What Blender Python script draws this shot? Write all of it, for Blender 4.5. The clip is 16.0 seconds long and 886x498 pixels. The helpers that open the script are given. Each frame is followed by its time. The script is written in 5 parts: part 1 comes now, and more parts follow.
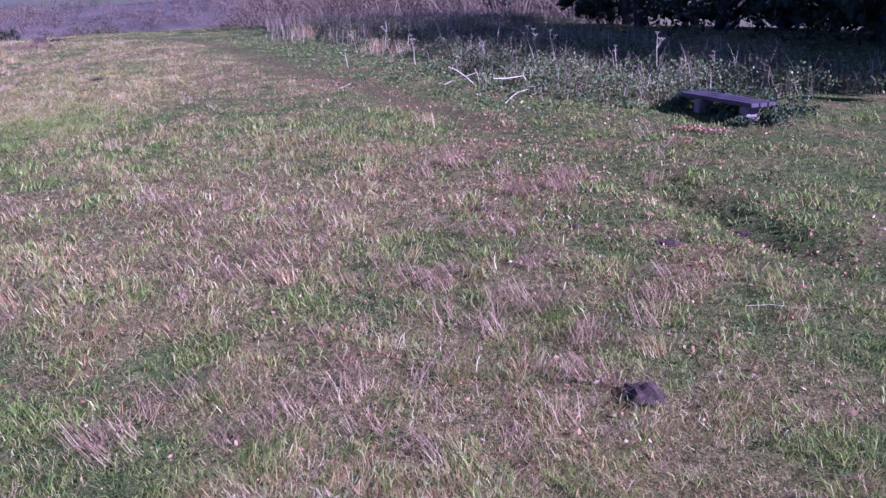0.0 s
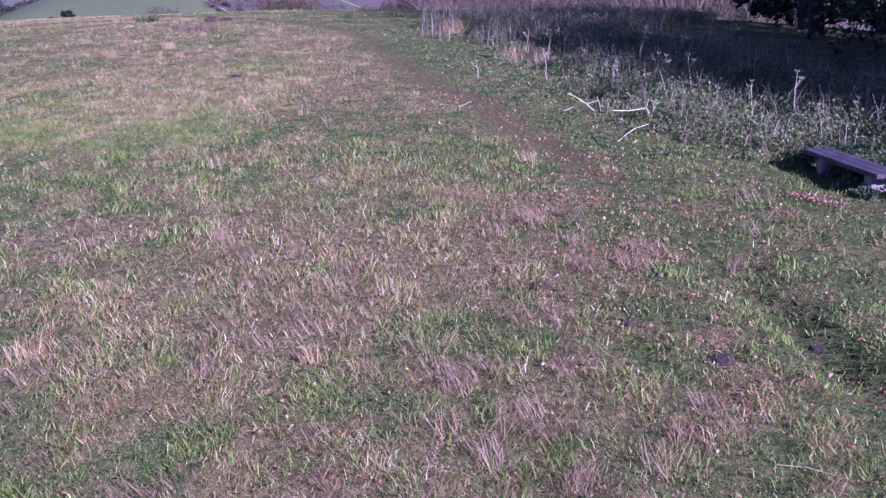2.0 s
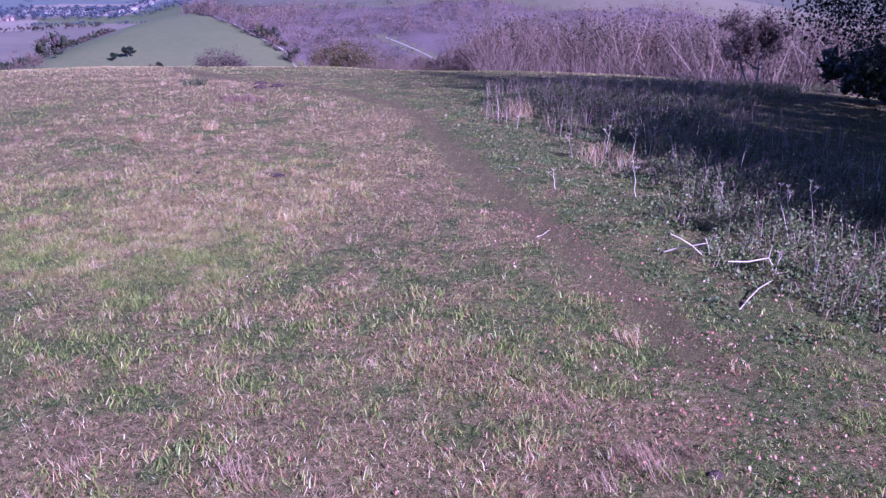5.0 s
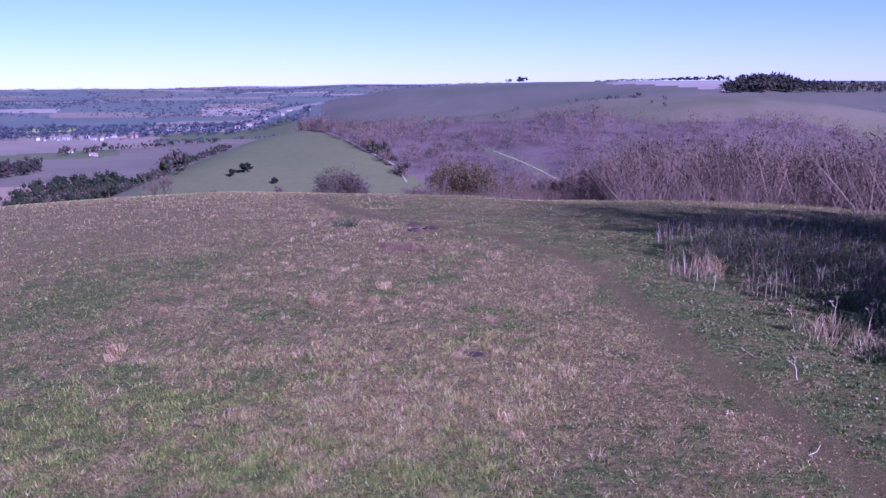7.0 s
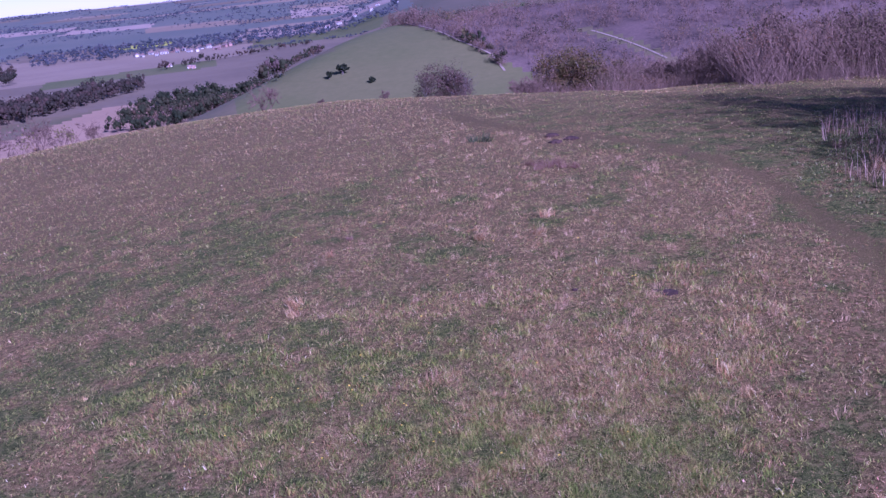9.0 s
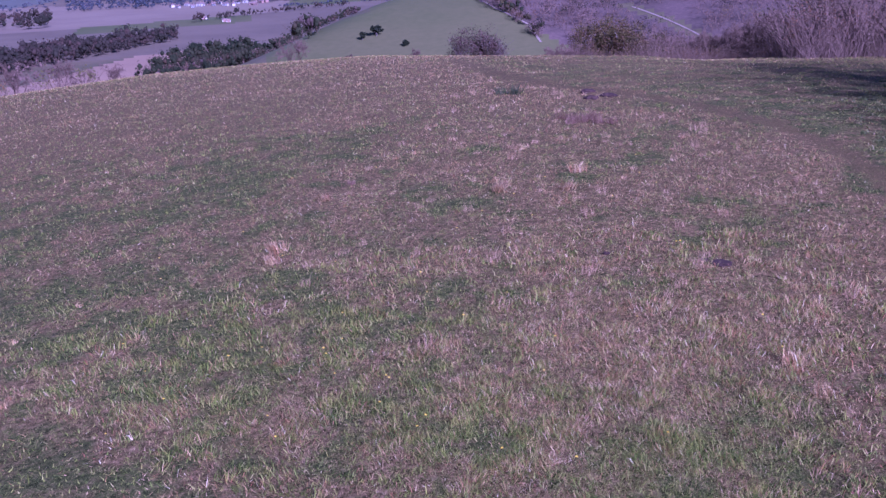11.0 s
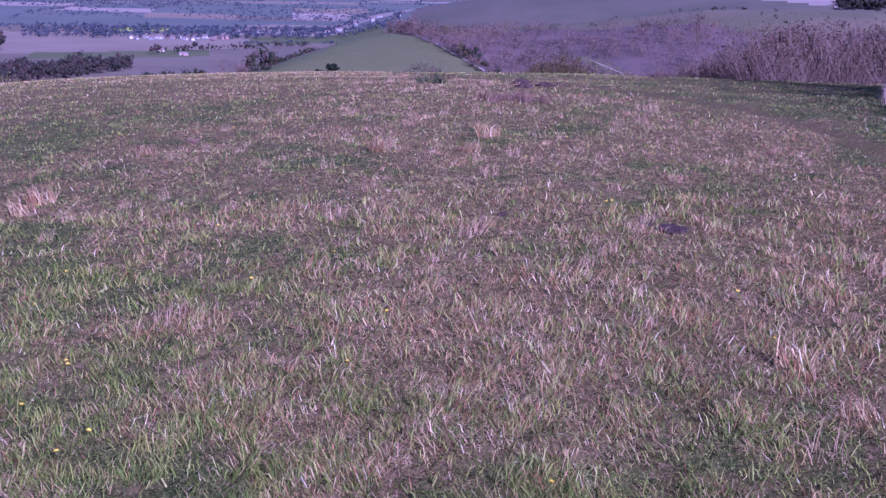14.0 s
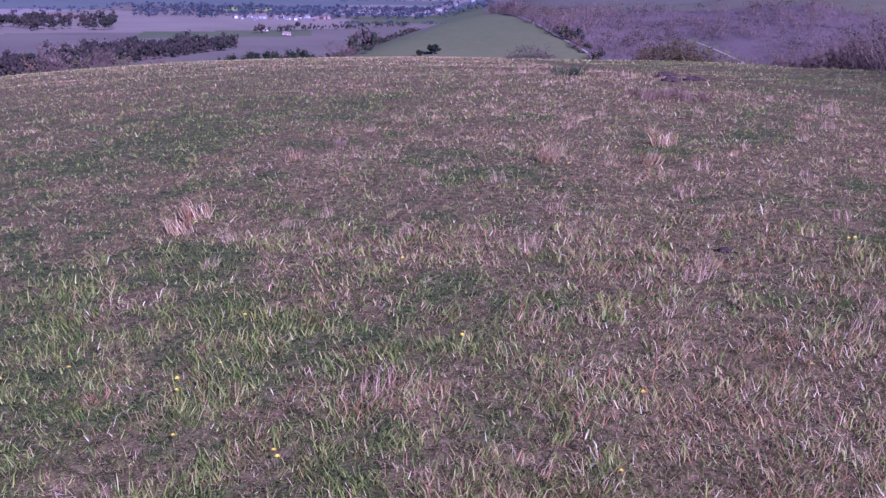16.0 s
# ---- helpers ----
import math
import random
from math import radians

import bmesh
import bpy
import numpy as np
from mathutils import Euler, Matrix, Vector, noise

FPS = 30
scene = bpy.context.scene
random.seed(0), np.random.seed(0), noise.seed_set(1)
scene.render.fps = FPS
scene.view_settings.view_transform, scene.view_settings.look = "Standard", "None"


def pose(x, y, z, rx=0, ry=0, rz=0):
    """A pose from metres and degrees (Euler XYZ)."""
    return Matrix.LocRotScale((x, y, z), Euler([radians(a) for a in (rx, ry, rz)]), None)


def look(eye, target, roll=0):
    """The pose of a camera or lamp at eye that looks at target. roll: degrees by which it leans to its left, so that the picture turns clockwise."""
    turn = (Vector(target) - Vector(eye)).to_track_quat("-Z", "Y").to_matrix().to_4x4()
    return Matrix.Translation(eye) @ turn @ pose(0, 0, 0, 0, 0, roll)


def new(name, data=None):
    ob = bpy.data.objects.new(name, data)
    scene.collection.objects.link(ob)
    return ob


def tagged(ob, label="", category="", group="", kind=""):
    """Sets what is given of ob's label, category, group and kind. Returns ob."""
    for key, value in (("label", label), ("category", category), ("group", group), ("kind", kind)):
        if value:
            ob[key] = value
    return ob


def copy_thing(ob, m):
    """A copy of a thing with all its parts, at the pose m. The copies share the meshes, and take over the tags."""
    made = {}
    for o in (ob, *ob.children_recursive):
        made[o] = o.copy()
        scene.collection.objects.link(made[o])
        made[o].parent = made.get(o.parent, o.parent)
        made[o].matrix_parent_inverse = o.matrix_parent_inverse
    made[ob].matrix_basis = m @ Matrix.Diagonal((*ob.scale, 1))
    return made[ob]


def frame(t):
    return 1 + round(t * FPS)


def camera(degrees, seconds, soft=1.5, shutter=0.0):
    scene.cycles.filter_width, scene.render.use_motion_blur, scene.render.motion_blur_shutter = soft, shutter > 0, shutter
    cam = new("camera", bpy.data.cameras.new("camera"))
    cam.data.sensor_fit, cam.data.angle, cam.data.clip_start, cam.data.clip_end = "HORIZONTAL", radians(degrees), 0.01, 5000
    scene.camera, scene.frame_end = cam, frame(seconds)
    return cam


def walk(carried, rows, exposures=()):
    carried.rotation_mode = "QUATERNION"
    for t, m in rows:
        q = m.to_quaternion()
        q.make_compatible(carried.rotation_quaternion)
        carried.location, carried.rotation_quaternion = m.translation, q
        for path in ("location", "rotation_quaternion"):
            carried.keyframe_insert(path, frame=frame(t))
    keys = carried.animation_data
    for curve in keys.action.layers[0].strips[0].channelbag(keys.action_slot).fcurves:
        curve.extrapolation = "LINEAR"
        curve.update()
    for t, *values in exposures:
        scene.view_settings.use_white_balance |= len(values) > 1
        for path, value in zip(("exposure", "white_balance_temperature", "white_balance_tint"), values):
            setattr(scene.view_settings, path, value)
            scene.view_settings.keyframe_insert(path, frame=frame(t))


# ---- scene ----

# ---- camera and walk ----
cam = camera(48.3, 16.0, soft=1.45)
PATH = [
    (0, (0.000, 0.000, 3.670), (-0.037, 19.182, -1.991), -1.91),
    (0.5, (0.660, 0.187, 3.826), (-1.251, 19.201, -2.076), -2.43),
    (1, (1.186, 0.448, 4.207), (-1.706, 19.223, -2.051), -1.53),
    (1.5, (1.596, 0.857, 4.549), (-2.311, 19.426, -1.769), -1.06),
    (2, (1.821, 1.422, 4.978), (-1.658, 20.124, -1.197), -0.34),
    (2.5, (1.795, 2.078, 5.401), (-1.354, 20.849, -0.740), 0.22),
    (3, (1.671, 2.730, 5.772), (-1.888, 21.371, -0.541), 0.12),
    (3.2, (1.606, 3.052, 5.864), (-2.071, 21.664, -0.468), 1.15),
    (5.3, (-0.103, 6.833, 6.517), (-5.005, 25.496, 1.255), 0.18),
    (5.5, (-0.383, 7.093, 6.641), (-5.941, 25.581, 1.414), 0.78),
    (6, (-1.252, 7.782, 7.020), (-7.331, 25.997, 1.430), 1.38),
    (6.5, (-2.427, 8.281, 7.568), (-9.039, 26.731, 3.586), 0.42),
    (7, (-3.660, 8.344, 7.961), (-10.220, 26.941, 4.628), -0.47),
    (7.5, (-4.661, 8.174, 8.584), (-12.279, 26.169, 4.322), -6.36),
    (8, (-5.520, 8.208, 9.231), (-14.425, 25.571, 4.848), -8.29),
    (8.5, (-6.028, 8.497, 9.465), (-15.237, 25.677, 4.989), -9.74),
    (9, (-6.392, 8.888, 9.419), (-14.765, 26.220, 3.989), -5.85),
    (9.5, (-6.749, 9.562, 9.006), (-15.446, 26.705, 3.485), -3.37),
    (9.7, (-6.949, 9.967, 8.954), (-15.592, 26.955, 2.897), -2.16),
    (11.8, (-8.246, 15.134, 5.762), (-17.063, 32.147, 0.034), -2.44),
    (12, (-8.259, 15.711, 5.308), (-16.902, 32.870, -0.250), -0.92),
    (12.5, (-8.518, 17.516, 4.373), (-17.933, 34.566, -0.170), -0.88),
    (13, (-8.766, 18.910, 3.798), (-17.462, 36.285, -0.942), -0.46),
    (13.5, (-8.993, 19.875, 3.529), (-17.275, 37.372, -1.498), 0.82),
    (14, (-9.390, 20.650, 3.377), (-17.367, 38.288, -1.650), 1.10),
    (14.5, (-9.884, 21.178, 3.316), (-18.138, 38.668, -1.781), 0.44),
    (15, (-10.410, 21.480, 3.320), (-19.270, 38.645, -1.864), 0.23),
    (15.5, (-11.078, 21.756, 3.421), (-21.035, 38.212, -2.059), 1.48),
    (16, (-11.839, 21.830, 3.637), (-21.441, 38.512, -1.794), 1.01),
]
walk(cam, [(t, look(eye, target, roll)) for t, eye, target, roll in PATH], [(0.0, 1.18, 4340, 57), (3.2, 1.16, 4340, 61), (5.5, 1.24, 4440, 74), (6.0, 1.20, 4420, 73), (6.5, 1.22, 4400, 71), (7.0, 0.82, 4400, 73), (8.0, 0.76, 4440, 78), (9.0, 0.70, 4520, 78), (12.5, 0.68, 4430, 84), (16.0, 0.64, 4460, 75)])

# ---- sky and sun ----
SUN_EL, SUN_X, SUN_Y = radians(28), 0.80, -0.60
world = bpy.data.worlds.new("sky")
scene.world = world
world.use_nodes = True
wn = world.node_tree.nodes
sky = wn.new("ShaderNodeTexSky")
sky.sky_type, sky.sun_disc = "NISHITA", False
sky.sun_elevation, sky.sun_rotation = SUN_EL, math.atan2(SUN_X, SUN_Y)
sky.altitude, sky.air_density, sky.dust_density, sky.ozone_density = 200, 0.75, 0.05, 1.8
wn["Background"].inputs["Strength"].default_value = 0.052
world.node_tree.links.new(sky.outputs["Color"], wn["Background"].inputs["Color"])
sun = new("sun", bpy.data.lights.new("sun", "SUN"))
sun.data.energy, sun.data.angle, sun.data.color = 5.0, radians(0.53), (1.0, 0.93, 0.83)
sun.matrix_world = look((SUN_X * math.cos(SUN_EL), SUN_Y * math.cos(SUN_EL), math.sin(SUN_EL)), (0, 0, 0))

# ---- arithmetic of the land ----
rng = np.random.default_rng(7)


def lattice(i, j, seed):
    h = (i.astype(np.int64) * 374761393 + j.astype(np.int64) * 668265263 + seed * 1442695041) & 0xFFFFFFFF
    h = ((h ^ (h >> 13)) * 1274126177) & 0xFFFFFFFF
    return ((h ^ (h >> 16)) & 0xFFFF) / 65535.0


def vnoise(x, y, size, seed=0):
    """Smooth value noise from 0 to 1 with features of that size in metres."""
    x, y = np.asarray(x, float) / size, np.asarray(y, float) / size
    i, j = np.floor(x), np.floor(y)
    u, v = x - i, y - j
    u, v = u * u * (3 - 2 * u), v * v * (3 - 2 * v)
    a, b = lattice(i, j, seed), lattice(i + 1, j, seed)
    c, d = lattice(i, j + 1, seed), lattice(i + 1, j + 1, seed)
    return (a * (1 - u) + b * u) * (1 - v) + (c * (1 - u) + d * u) * v


def step(a, b, v):
    t = np.clip((v - a) / (b - a), 0, 1)
    return t * t * (3 - 2 * t)


def smax(a, b, k):
    """The higher of two surfaces, with a blend about k metres deep."""
    h = np.clip(0.5 + 0.5 * (a - b) / k, 0, 1)
    return b * (1 - h) + a * h + k * h * (1 - h)


def bearing(x, y):
    """Degrees to the left of +y, and metres, from the middle of the walk."""
    dx, dy = x + 3.0, y - 10.0
    return np.degrees(np.arctan2(-dx, dy)), np.hypot(dx, dy)


def weed_side(x, y):
    """Metres to the right of the line along which the rough strip runs."""
    t = np.clip((y - 30) / 10, -2.6, 5)
    return x - (0.17 * t**3 - 0.045 * t**2 - 4.953 * t - 2.444)


def path_side(x, y):
    """Metres to the right of the trodden path's middle line, along x; it bends left towards the brow."""
    return weed_side(x, y) + np.interp(y, [48, 51, 54.4, 58.7, 62, 65, 71, 81, 100], [0, 0.4, 2.1, 5.0, 8.8, 12.7, 19.9, 32, 44])


def hilltop(x, y):
    """The round back of the hill near the walk."""
    u, v = x / 10, (y - 15) / 10
    top = -0.479 + 0.398 * u + 0.492 * v - 0.0928 * u * u - 0.1296 * u * v - 0.1003 * v * v
    w = np.clip((y - 45) / 43, 0, 1.25) ** 2
    return top + w * (-1.446 + 1.84 * step(-50, 5, x)) - 0.5 * step(-45, -85, x)


def land(x, y):
    """The height of the land."""
    x, y = np.asarray(x, float), np.asarray(y, float)
    a, r = bearing(x, y)
    top = hilltop(x, y)
    # beyond the brow the slope steepens
    fall = np.maximum(np.hypot(x + 5, y - 30) - 95 - 70 * step(0, -60, x), 0)
    top = top - 0.0012 * fall**2
    # to the left the turf runs on evenly to a brow further out
    edge = np.interp(a, [10, 20, 26, 33, 60], [86, 96, 122, 158, 168])
    sight = np.interp(a, [10, 14, 20, 26, 32, 38, 44, 50, 60], [-6.5, -6.48, -6.32, -6.17, -5.93, -6.02, -6.2, -6.6, -7.4])
    brow = 7.57 + edge * np.tan(np.radians(sight))
    q = np.radians(a)
    start = hilltop(-3 - np.sin(q) * 66, 10 + np.cos(q) * 66)
    t = np.clip((r - 66) / (edge - 66), 0, 1)
    run = start + (brow - start) * (0.72 * t + 0.28 * t * t) - 0.145 * np.maximum(r - edge, 0) - 0.0004 * np.maximum(r - edge, 0) ** 2
    top = top + (run - top) * step(12, 19, a) * step(80, 66, a) * step(58, 72, r)
    # the plain, rising to the far horizon
    plain = -63 + 55 * step(1450, 4300, r) + (10 * (vnoise(x, y, 700, 3) - 0.5) + 16 * (vnoise(x, y, 380, 4) - 0.5)) * step(1450, 2300, r)
    # a round green spur
    sx, sy = x + 283, y - 560
    across = np.where(sx < 0, sx / 68, sx / 250)
    spur = -63 + 44.5 * np.exp(-(across**2) - (np.minimum(sy, 0) / 190) ** 2 - (np.maximum(sy, 0) / 130) ** 2)
    # the combe's far side, a green hill whose crest falls away to either side
    crest = np.interp(a, [-14, -8, -4, -1, 2, 6, 10.5, 14, 17, 20, 24, 27.5, 30, 33], [-3.3, -2.4, -1.72, -1.2, -0.9, -0.86, -1.02, -1.45, -1.85, -2.15, -2.55, -2.8, -4.6, -7.4])
    h1 = 7.6 + 690 * np.tan(np.radians(crest))
    side = -85 + (h1 + 85) * np.exp(-((np.minimum(r - 690, 0) / 330) ** 2) - (np.maximum(r - 690, 0) / 420) ** 2)
    # the long ridge behind it, nearer to the right
    crest = np.interp(a, [-16, -5, 4, 14, 18, 22, 25, 28, 31, 34], [-0.25, -0.12, -0.03, -0.03, -0.12, -0.38, -0.85, -1.55, -2.4, -3.2])
    mid = np.interp(a, [-5, 8, 16, 26], [1400, 1420, 1560, 1650])
    h2 = 7.6 + mid * np.tan(np.radians(crest))
    ridge = -85 + (h2 + 85) * np.exp(-((np.minimum(r - mid, 0) / 520) ** 2) - (np.maximum(r - mid, 0) / 1500) ** 2)
    far = smax(smax(plain, spur - 2, 4), smax(side, ridge, 8), 5)
    z = smax(top, far, 5)
    near = step(140, 60, r)
    z = z + near * (0.13 * (vnoise(x, y, 2.6, 11) - 0.5) + 0.07 * (vnoise(x, y, 0.8, 12) - 0.5) + 0.045 * (vnoise(x, y, 0.37, 13) - 0.5))
    z = z + 0.13 * np.exp(-(((x - 6.5) / 5) ** 2) - ((y - 22.5) / 5) ** 2)
    d = path_side(x, y)
    z = z - near * (0.04 + 0.28 * step(17.2, 16.0, y) * step(12.3, 13.2, y)) * np.exp(-((d / 0.42) ** 2)) * step(6, 10, y)
    return z

# ---- materials ----


def material(name, rough=0.9):
    m = bpy.data.materials.new(name)
    m.use_nodes = True
    b = m.node_tree.nodes["Principled BSDF"]
    b.inputs["Roughness"].default_value = rough
    b.inputs["Specular IOR Level"].default_value = 0.25
    return m, m.node_tree.nodes, m.node_tree.links, b


def ramp(nodes, links, fac, stops):
    r = nodes.new("ShaderNodeValToRGB")
    el = r.color_ramp.elements
    while len(el) < len(stops):
        el.new(0.5)
    for e, (p, c) in zip(el, stops):
        e.position, e.color = p, (*c, 1)
    links.new(fac, r.inputs["Fac"])
    return r.outputs["Color"]


def noise_of(nodes, links, vec, scale, detail=4.0, rough=0.6):
    n = nodes.new("ShaderNodeTexNoise")
    n.inputs["Scale"].default_value, n.inputs["Detail"].default_value, n.inputs["Roughness"].default_value = scale, detail, rough
    links.new(vec, n.inputs["Vector"])
    return n.outputs["Fac"]


def mixed(nodes, links, fac, a, b, how="MIX"):
    n = nodes.new("ShaderNodeMix")
    n.data_type, n.blend_type = "RGBA", how
    for sock, v in ((n.inputs[0], fac), (n.inputs[6], a), (n.inputs[7], b)):
        if isinstance(v, bpy.types.NodeSocket):
            links.new(v, sock)
        else:
            sock.default_value = v if isinstance(v, float) else (*v, 1)
    return n.outputs[2]


def bump_of(nodes, links, b, height, dist, strength=0.6):
    n = nodes.new("ShaderNodeBump")
    n.inputs["Distance"].default_value, n.inputs["Strength"].default_value = dist, strength
    links.new(height, n.inputs["Height"])
    links.new(n.outputs["Normal"], b.inputs["Normal"])


def surface(name, fine, coarse, fine_stops, coarse_stops, amount=0.5, rough=0.9, bump=0.0):
    """A surface with grain (a fine ramp) under stains (a coarse ramp), both in world metres."""
    m, n, l, b = material(name, rough)
    pos = n.new("ShaderNodeNewGeometry").outputs["Position"]
    f = noise_of(n, l, pos, fine, 6.0, 0.65)
    c = noise_of(n, l, pos, coarse, 3.0, 0.55)
    col = mixed(n, l, amount, ramp(n, l, f, fine_stops), ramp(n, l, c, coarse_stops))
    l.new(col, b.inputs["Base Color"])
    if bump:
        bump_of(n, l, b, f, bump)
    return m


def blades_material(name, tones, patch_size, patch_tones, amount, through_light=0.15):
    """Leaves and blades: each piece its own tone, leaning with its patch of ground."""
    m, n, l, b = material(name, 0.6)
    geo = n.new("ShaderNodeNewGeometry")
    one = ramp(n, l, geo.outputs["Random Per Island"], tones)
    patch = ramp(n, l, noise_of(n, l, geo.outputs["Position"], 1 / patch_size, 3.0), patch_tones)
    col = mixed(n, l, amount, one, patch)
    l.new(col, b.inputs["Base Color"])
    t = n.new("ShaderNodeBsdfTranslucent")
    l.new(col, t.inputs["Color"])
    mix = n.new("ShaderNodeMixShader")
    mix.inputs[0].default_value = through_light
    l.new(b.outputs[0], mix.inputs[1])
    l.new(t.outputs[0], mix.inputs[2])
    l.new(mix.outputs[0], n["Material Output"].inputs["Surface"])
    return m


def tree_material(name, tones, spread=0.35, through_light=0.3):
    """Crowns of a wood: a tone for each tree, its leaves lighter and darker round it."""
    m, n, l, b = material(name, 0.85)
    b.inputs["Specular IOR Level"].default_value = 0.1
    one = n.new("ShaderNodeAttribute")
    one.attribute_name = "tone"
    col = ramp(n, l, one.outputs["Fac"], tones)
    geo = n.new("ShaderNodeNewGeometry")
    leaf = ramp(n, l, geo.outputs["Random Per Island"], [(0.0, (1 - spread,) * 3), (1.0, (1 + spread,) * 3)])
    col = mixed(n, l, 1.0, col, leaf, "MULTIPLY")
    l.new(col, b.inputs["Base Color"])
    t = n.new("ShaderNodeBsdfTranslucent")
    l.new(col, t.inputs["Color"])
    mix = n.new("ShaderNodeMixShader")
    mix.inputs[0].default_value = through_light
    l.new(b.outputs[0], mix.inputs[1])
    l.new(t.outputs[0], mix.inputs[2])
    l.new(mix.outputs[0], n["Material Output"].inputs["Surface"])
    return m


def meadow_ground():
    """Matted turf: thatch with the shade between blades in its darkest tones, under green and straw, worn to earth
    along the path.
    """
    m, n, l, b = material("meadow_soil", 0.95)
    b.inputs["Specular IOR Level"].default_value = 0.06
    pos = n.new("ShaderNodeNewGeometry").outputs["Position"]
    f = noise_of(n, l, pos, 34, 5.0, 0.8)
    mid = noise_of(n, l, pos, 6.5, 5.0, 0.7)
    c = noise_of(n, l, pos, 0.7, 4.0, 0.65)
    # the near-black low stops paint the shade in the gaps between blades
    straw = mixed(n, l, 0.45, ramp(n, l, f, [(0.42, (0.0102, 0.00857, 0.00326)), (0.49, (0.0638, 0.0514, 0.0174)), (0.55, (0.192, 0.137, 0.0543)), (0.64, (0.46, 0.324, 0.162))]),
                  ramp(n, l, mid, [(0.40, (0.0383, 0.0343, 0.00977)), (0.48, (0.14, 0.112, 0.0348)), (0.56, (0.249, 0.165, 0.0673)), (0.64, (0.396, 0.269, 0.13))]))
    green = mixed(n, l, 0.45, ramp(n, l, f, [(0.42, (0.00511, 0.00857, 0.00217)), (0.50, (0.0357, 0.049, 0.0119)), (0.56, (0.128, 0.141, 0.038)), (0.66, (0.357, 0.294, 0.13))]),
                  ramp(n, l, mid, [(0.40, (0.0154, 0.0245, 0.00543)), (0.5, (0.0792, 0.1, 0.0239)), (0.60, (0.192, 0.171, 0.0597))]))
    dry = n.new("ShaderNodeAttribute")
    dry.attribute_name = "dry"
    add = n.new("ShaderNodeMath")
    add.operation = "MULTIPLY_ADD"
    l.new(c, add.inputs[0])
    add.inputs[1].default_value = 1.4
    l.new(dry.outputs["Fac"], add.inputs[2])
    turf = mixed(n, l, ramp(n, l, add.outputs[0], [(0.74, (0, 0, 0)), (1.75, (1, 1, 1))]), green, straw)
    earth = ramp(n, l, noise_of(n, l, pos, 35, 5.0, 0.7), [(0.36, (0.0325, 0.0288, 0.0088)), (0.48, (0.0938, 0.0792, 0.0264)), (0.58, (0.2, 0.138, 0.0572)), (0.70, (0.45, 0.264, 0.132))])
    att = n.new("ShaderNodeAttribute")
    att.attribute_name = "worn"
    add = n.new("ShaderNodeMath")
    add.operation = "MULTIPLY_ADD"
    l.new(noise_of(n, l, pos, 2.6, 6.0, 0.7), add.inputs[0])
    add.inputs[1].default_value = 1.6
    l.new(att.outputs["Fac"], add.inputs[2])
    edge = ramp(n, l, add.outputs[0], [(0.95, (0, 0, 0)), (1.6, (0.85, 0.85, 0.85))])
    l.new(mixed(n, l, edge, turf, earth), b.inputs["Base Color"])
    bump_of(n, l, b, f, 0.035, 0.8)
    return m


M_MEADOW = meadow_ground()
M_TURF = surface("down_turf", 0.25, 0.012, [(0.3, (0.0987, 0.092, 0.0394)), (0.7, (0.164, 0.138, 0.0697))],
                 [(0.35, (0.094, 0.095, 0.0369)), (0.65, (0.188, 0.138, 0.0779))], 0.55)
M_GREEN = surface("green_field", 0.25, 0.008, [(0.3, (0.0832, 0.101, 0.0269)), (0.7, (0.135, 0.137, 0.0466))], [(0.4, (0.0853, 0.103, 0.0286)), (0.6, (0.141, 0.129, 0.0502))])
M_TAN = surface("stubble_field", 0.2, 0.01, [(0.3, (0.20, 0.155, 0.095)), (0.7, (0.27, 0.215, 0.135))], [(0.4, (0.19, 0.145, 0.09)), (0.6, (0.26, 0.205, 0.13))])
M_BROWN = surface("ploughed_field", 0.2, 0.01, [(0.3, (0.134, 0.109, 0.0646)), (0.7, (0.19, 0.152, 0.0893))], [(0.4, (0.129, 0.103, 0.0608)), (0.6, (0.19, 0.152, 0.0893))])
M_PALE = surface("pale_field", 0.2, 0.01, [(0.3, (0.27, 0.21, 0.155)), (0.7, (0.35, 0.28, 0.205))], [(0.4, (0.26, 0.205, 0.15)), (0.6, (0.35, 0.28, 0.21))])
M_HARROW = surface("harrowed_field", 0.3, 0.015, [(0.3, (0.286, 0.194, 0.108)), (0.7, (0.364, 0.25, 0.143))], [(0.4, (0.273, 0.188, 0.108)), (0.6, (0.364, 0.25, 0.143))])
M_RIDGE = surface("ridge_pasture", 0.08, 0.006, [(0.3, (0.092, 0.09, 0.05)), (0.7, (0.135, 0.118, 0.07))], [(0.35, (0.085, 0.09, 0.048)), (0.65, (0.15, 0.118, 0.078))], 0.6)
M_YELLOW = surface("yellow_field", 0.2, 0.01, [(0.3, (0.33, 0.36, 0.05)), (0.7, (0.40, 0.42, 0.08))], [(0.4, (0.33, 0.36, 0.05)), (0.6, (0.40, 0.42, 0.08))])
M_LEAFMOULD = surface("leaf_mould", 0.6, 0.03, [(0.35, (0.075, 0.055, 0.042)), (0.65, (0.17, 0.118, 0.092))], [(0.4, (0.09, 0.068, 0.05)), (0.6, (0.16, 0.11, 0.088))])
M_GRASS = blades_material("grass_blades", [(0.0, (0.0251, 0.0426, 0.00607)), (0.3, (0.104, 0.153, 0.0194)), (0.6, (0.223, 0.286, 0.0388)), (0.85, (0.349, 0.359, 0.066)), (1.0, (0.614, 0.532, 0.198))],
                          0.4, [(0.36, (0.0558, 0.0931, 0.0121)), (0.5, (0.175, 0.233, 0.0266)), (0.64, (0.419, 0.359, 0.0668))], 0.32)
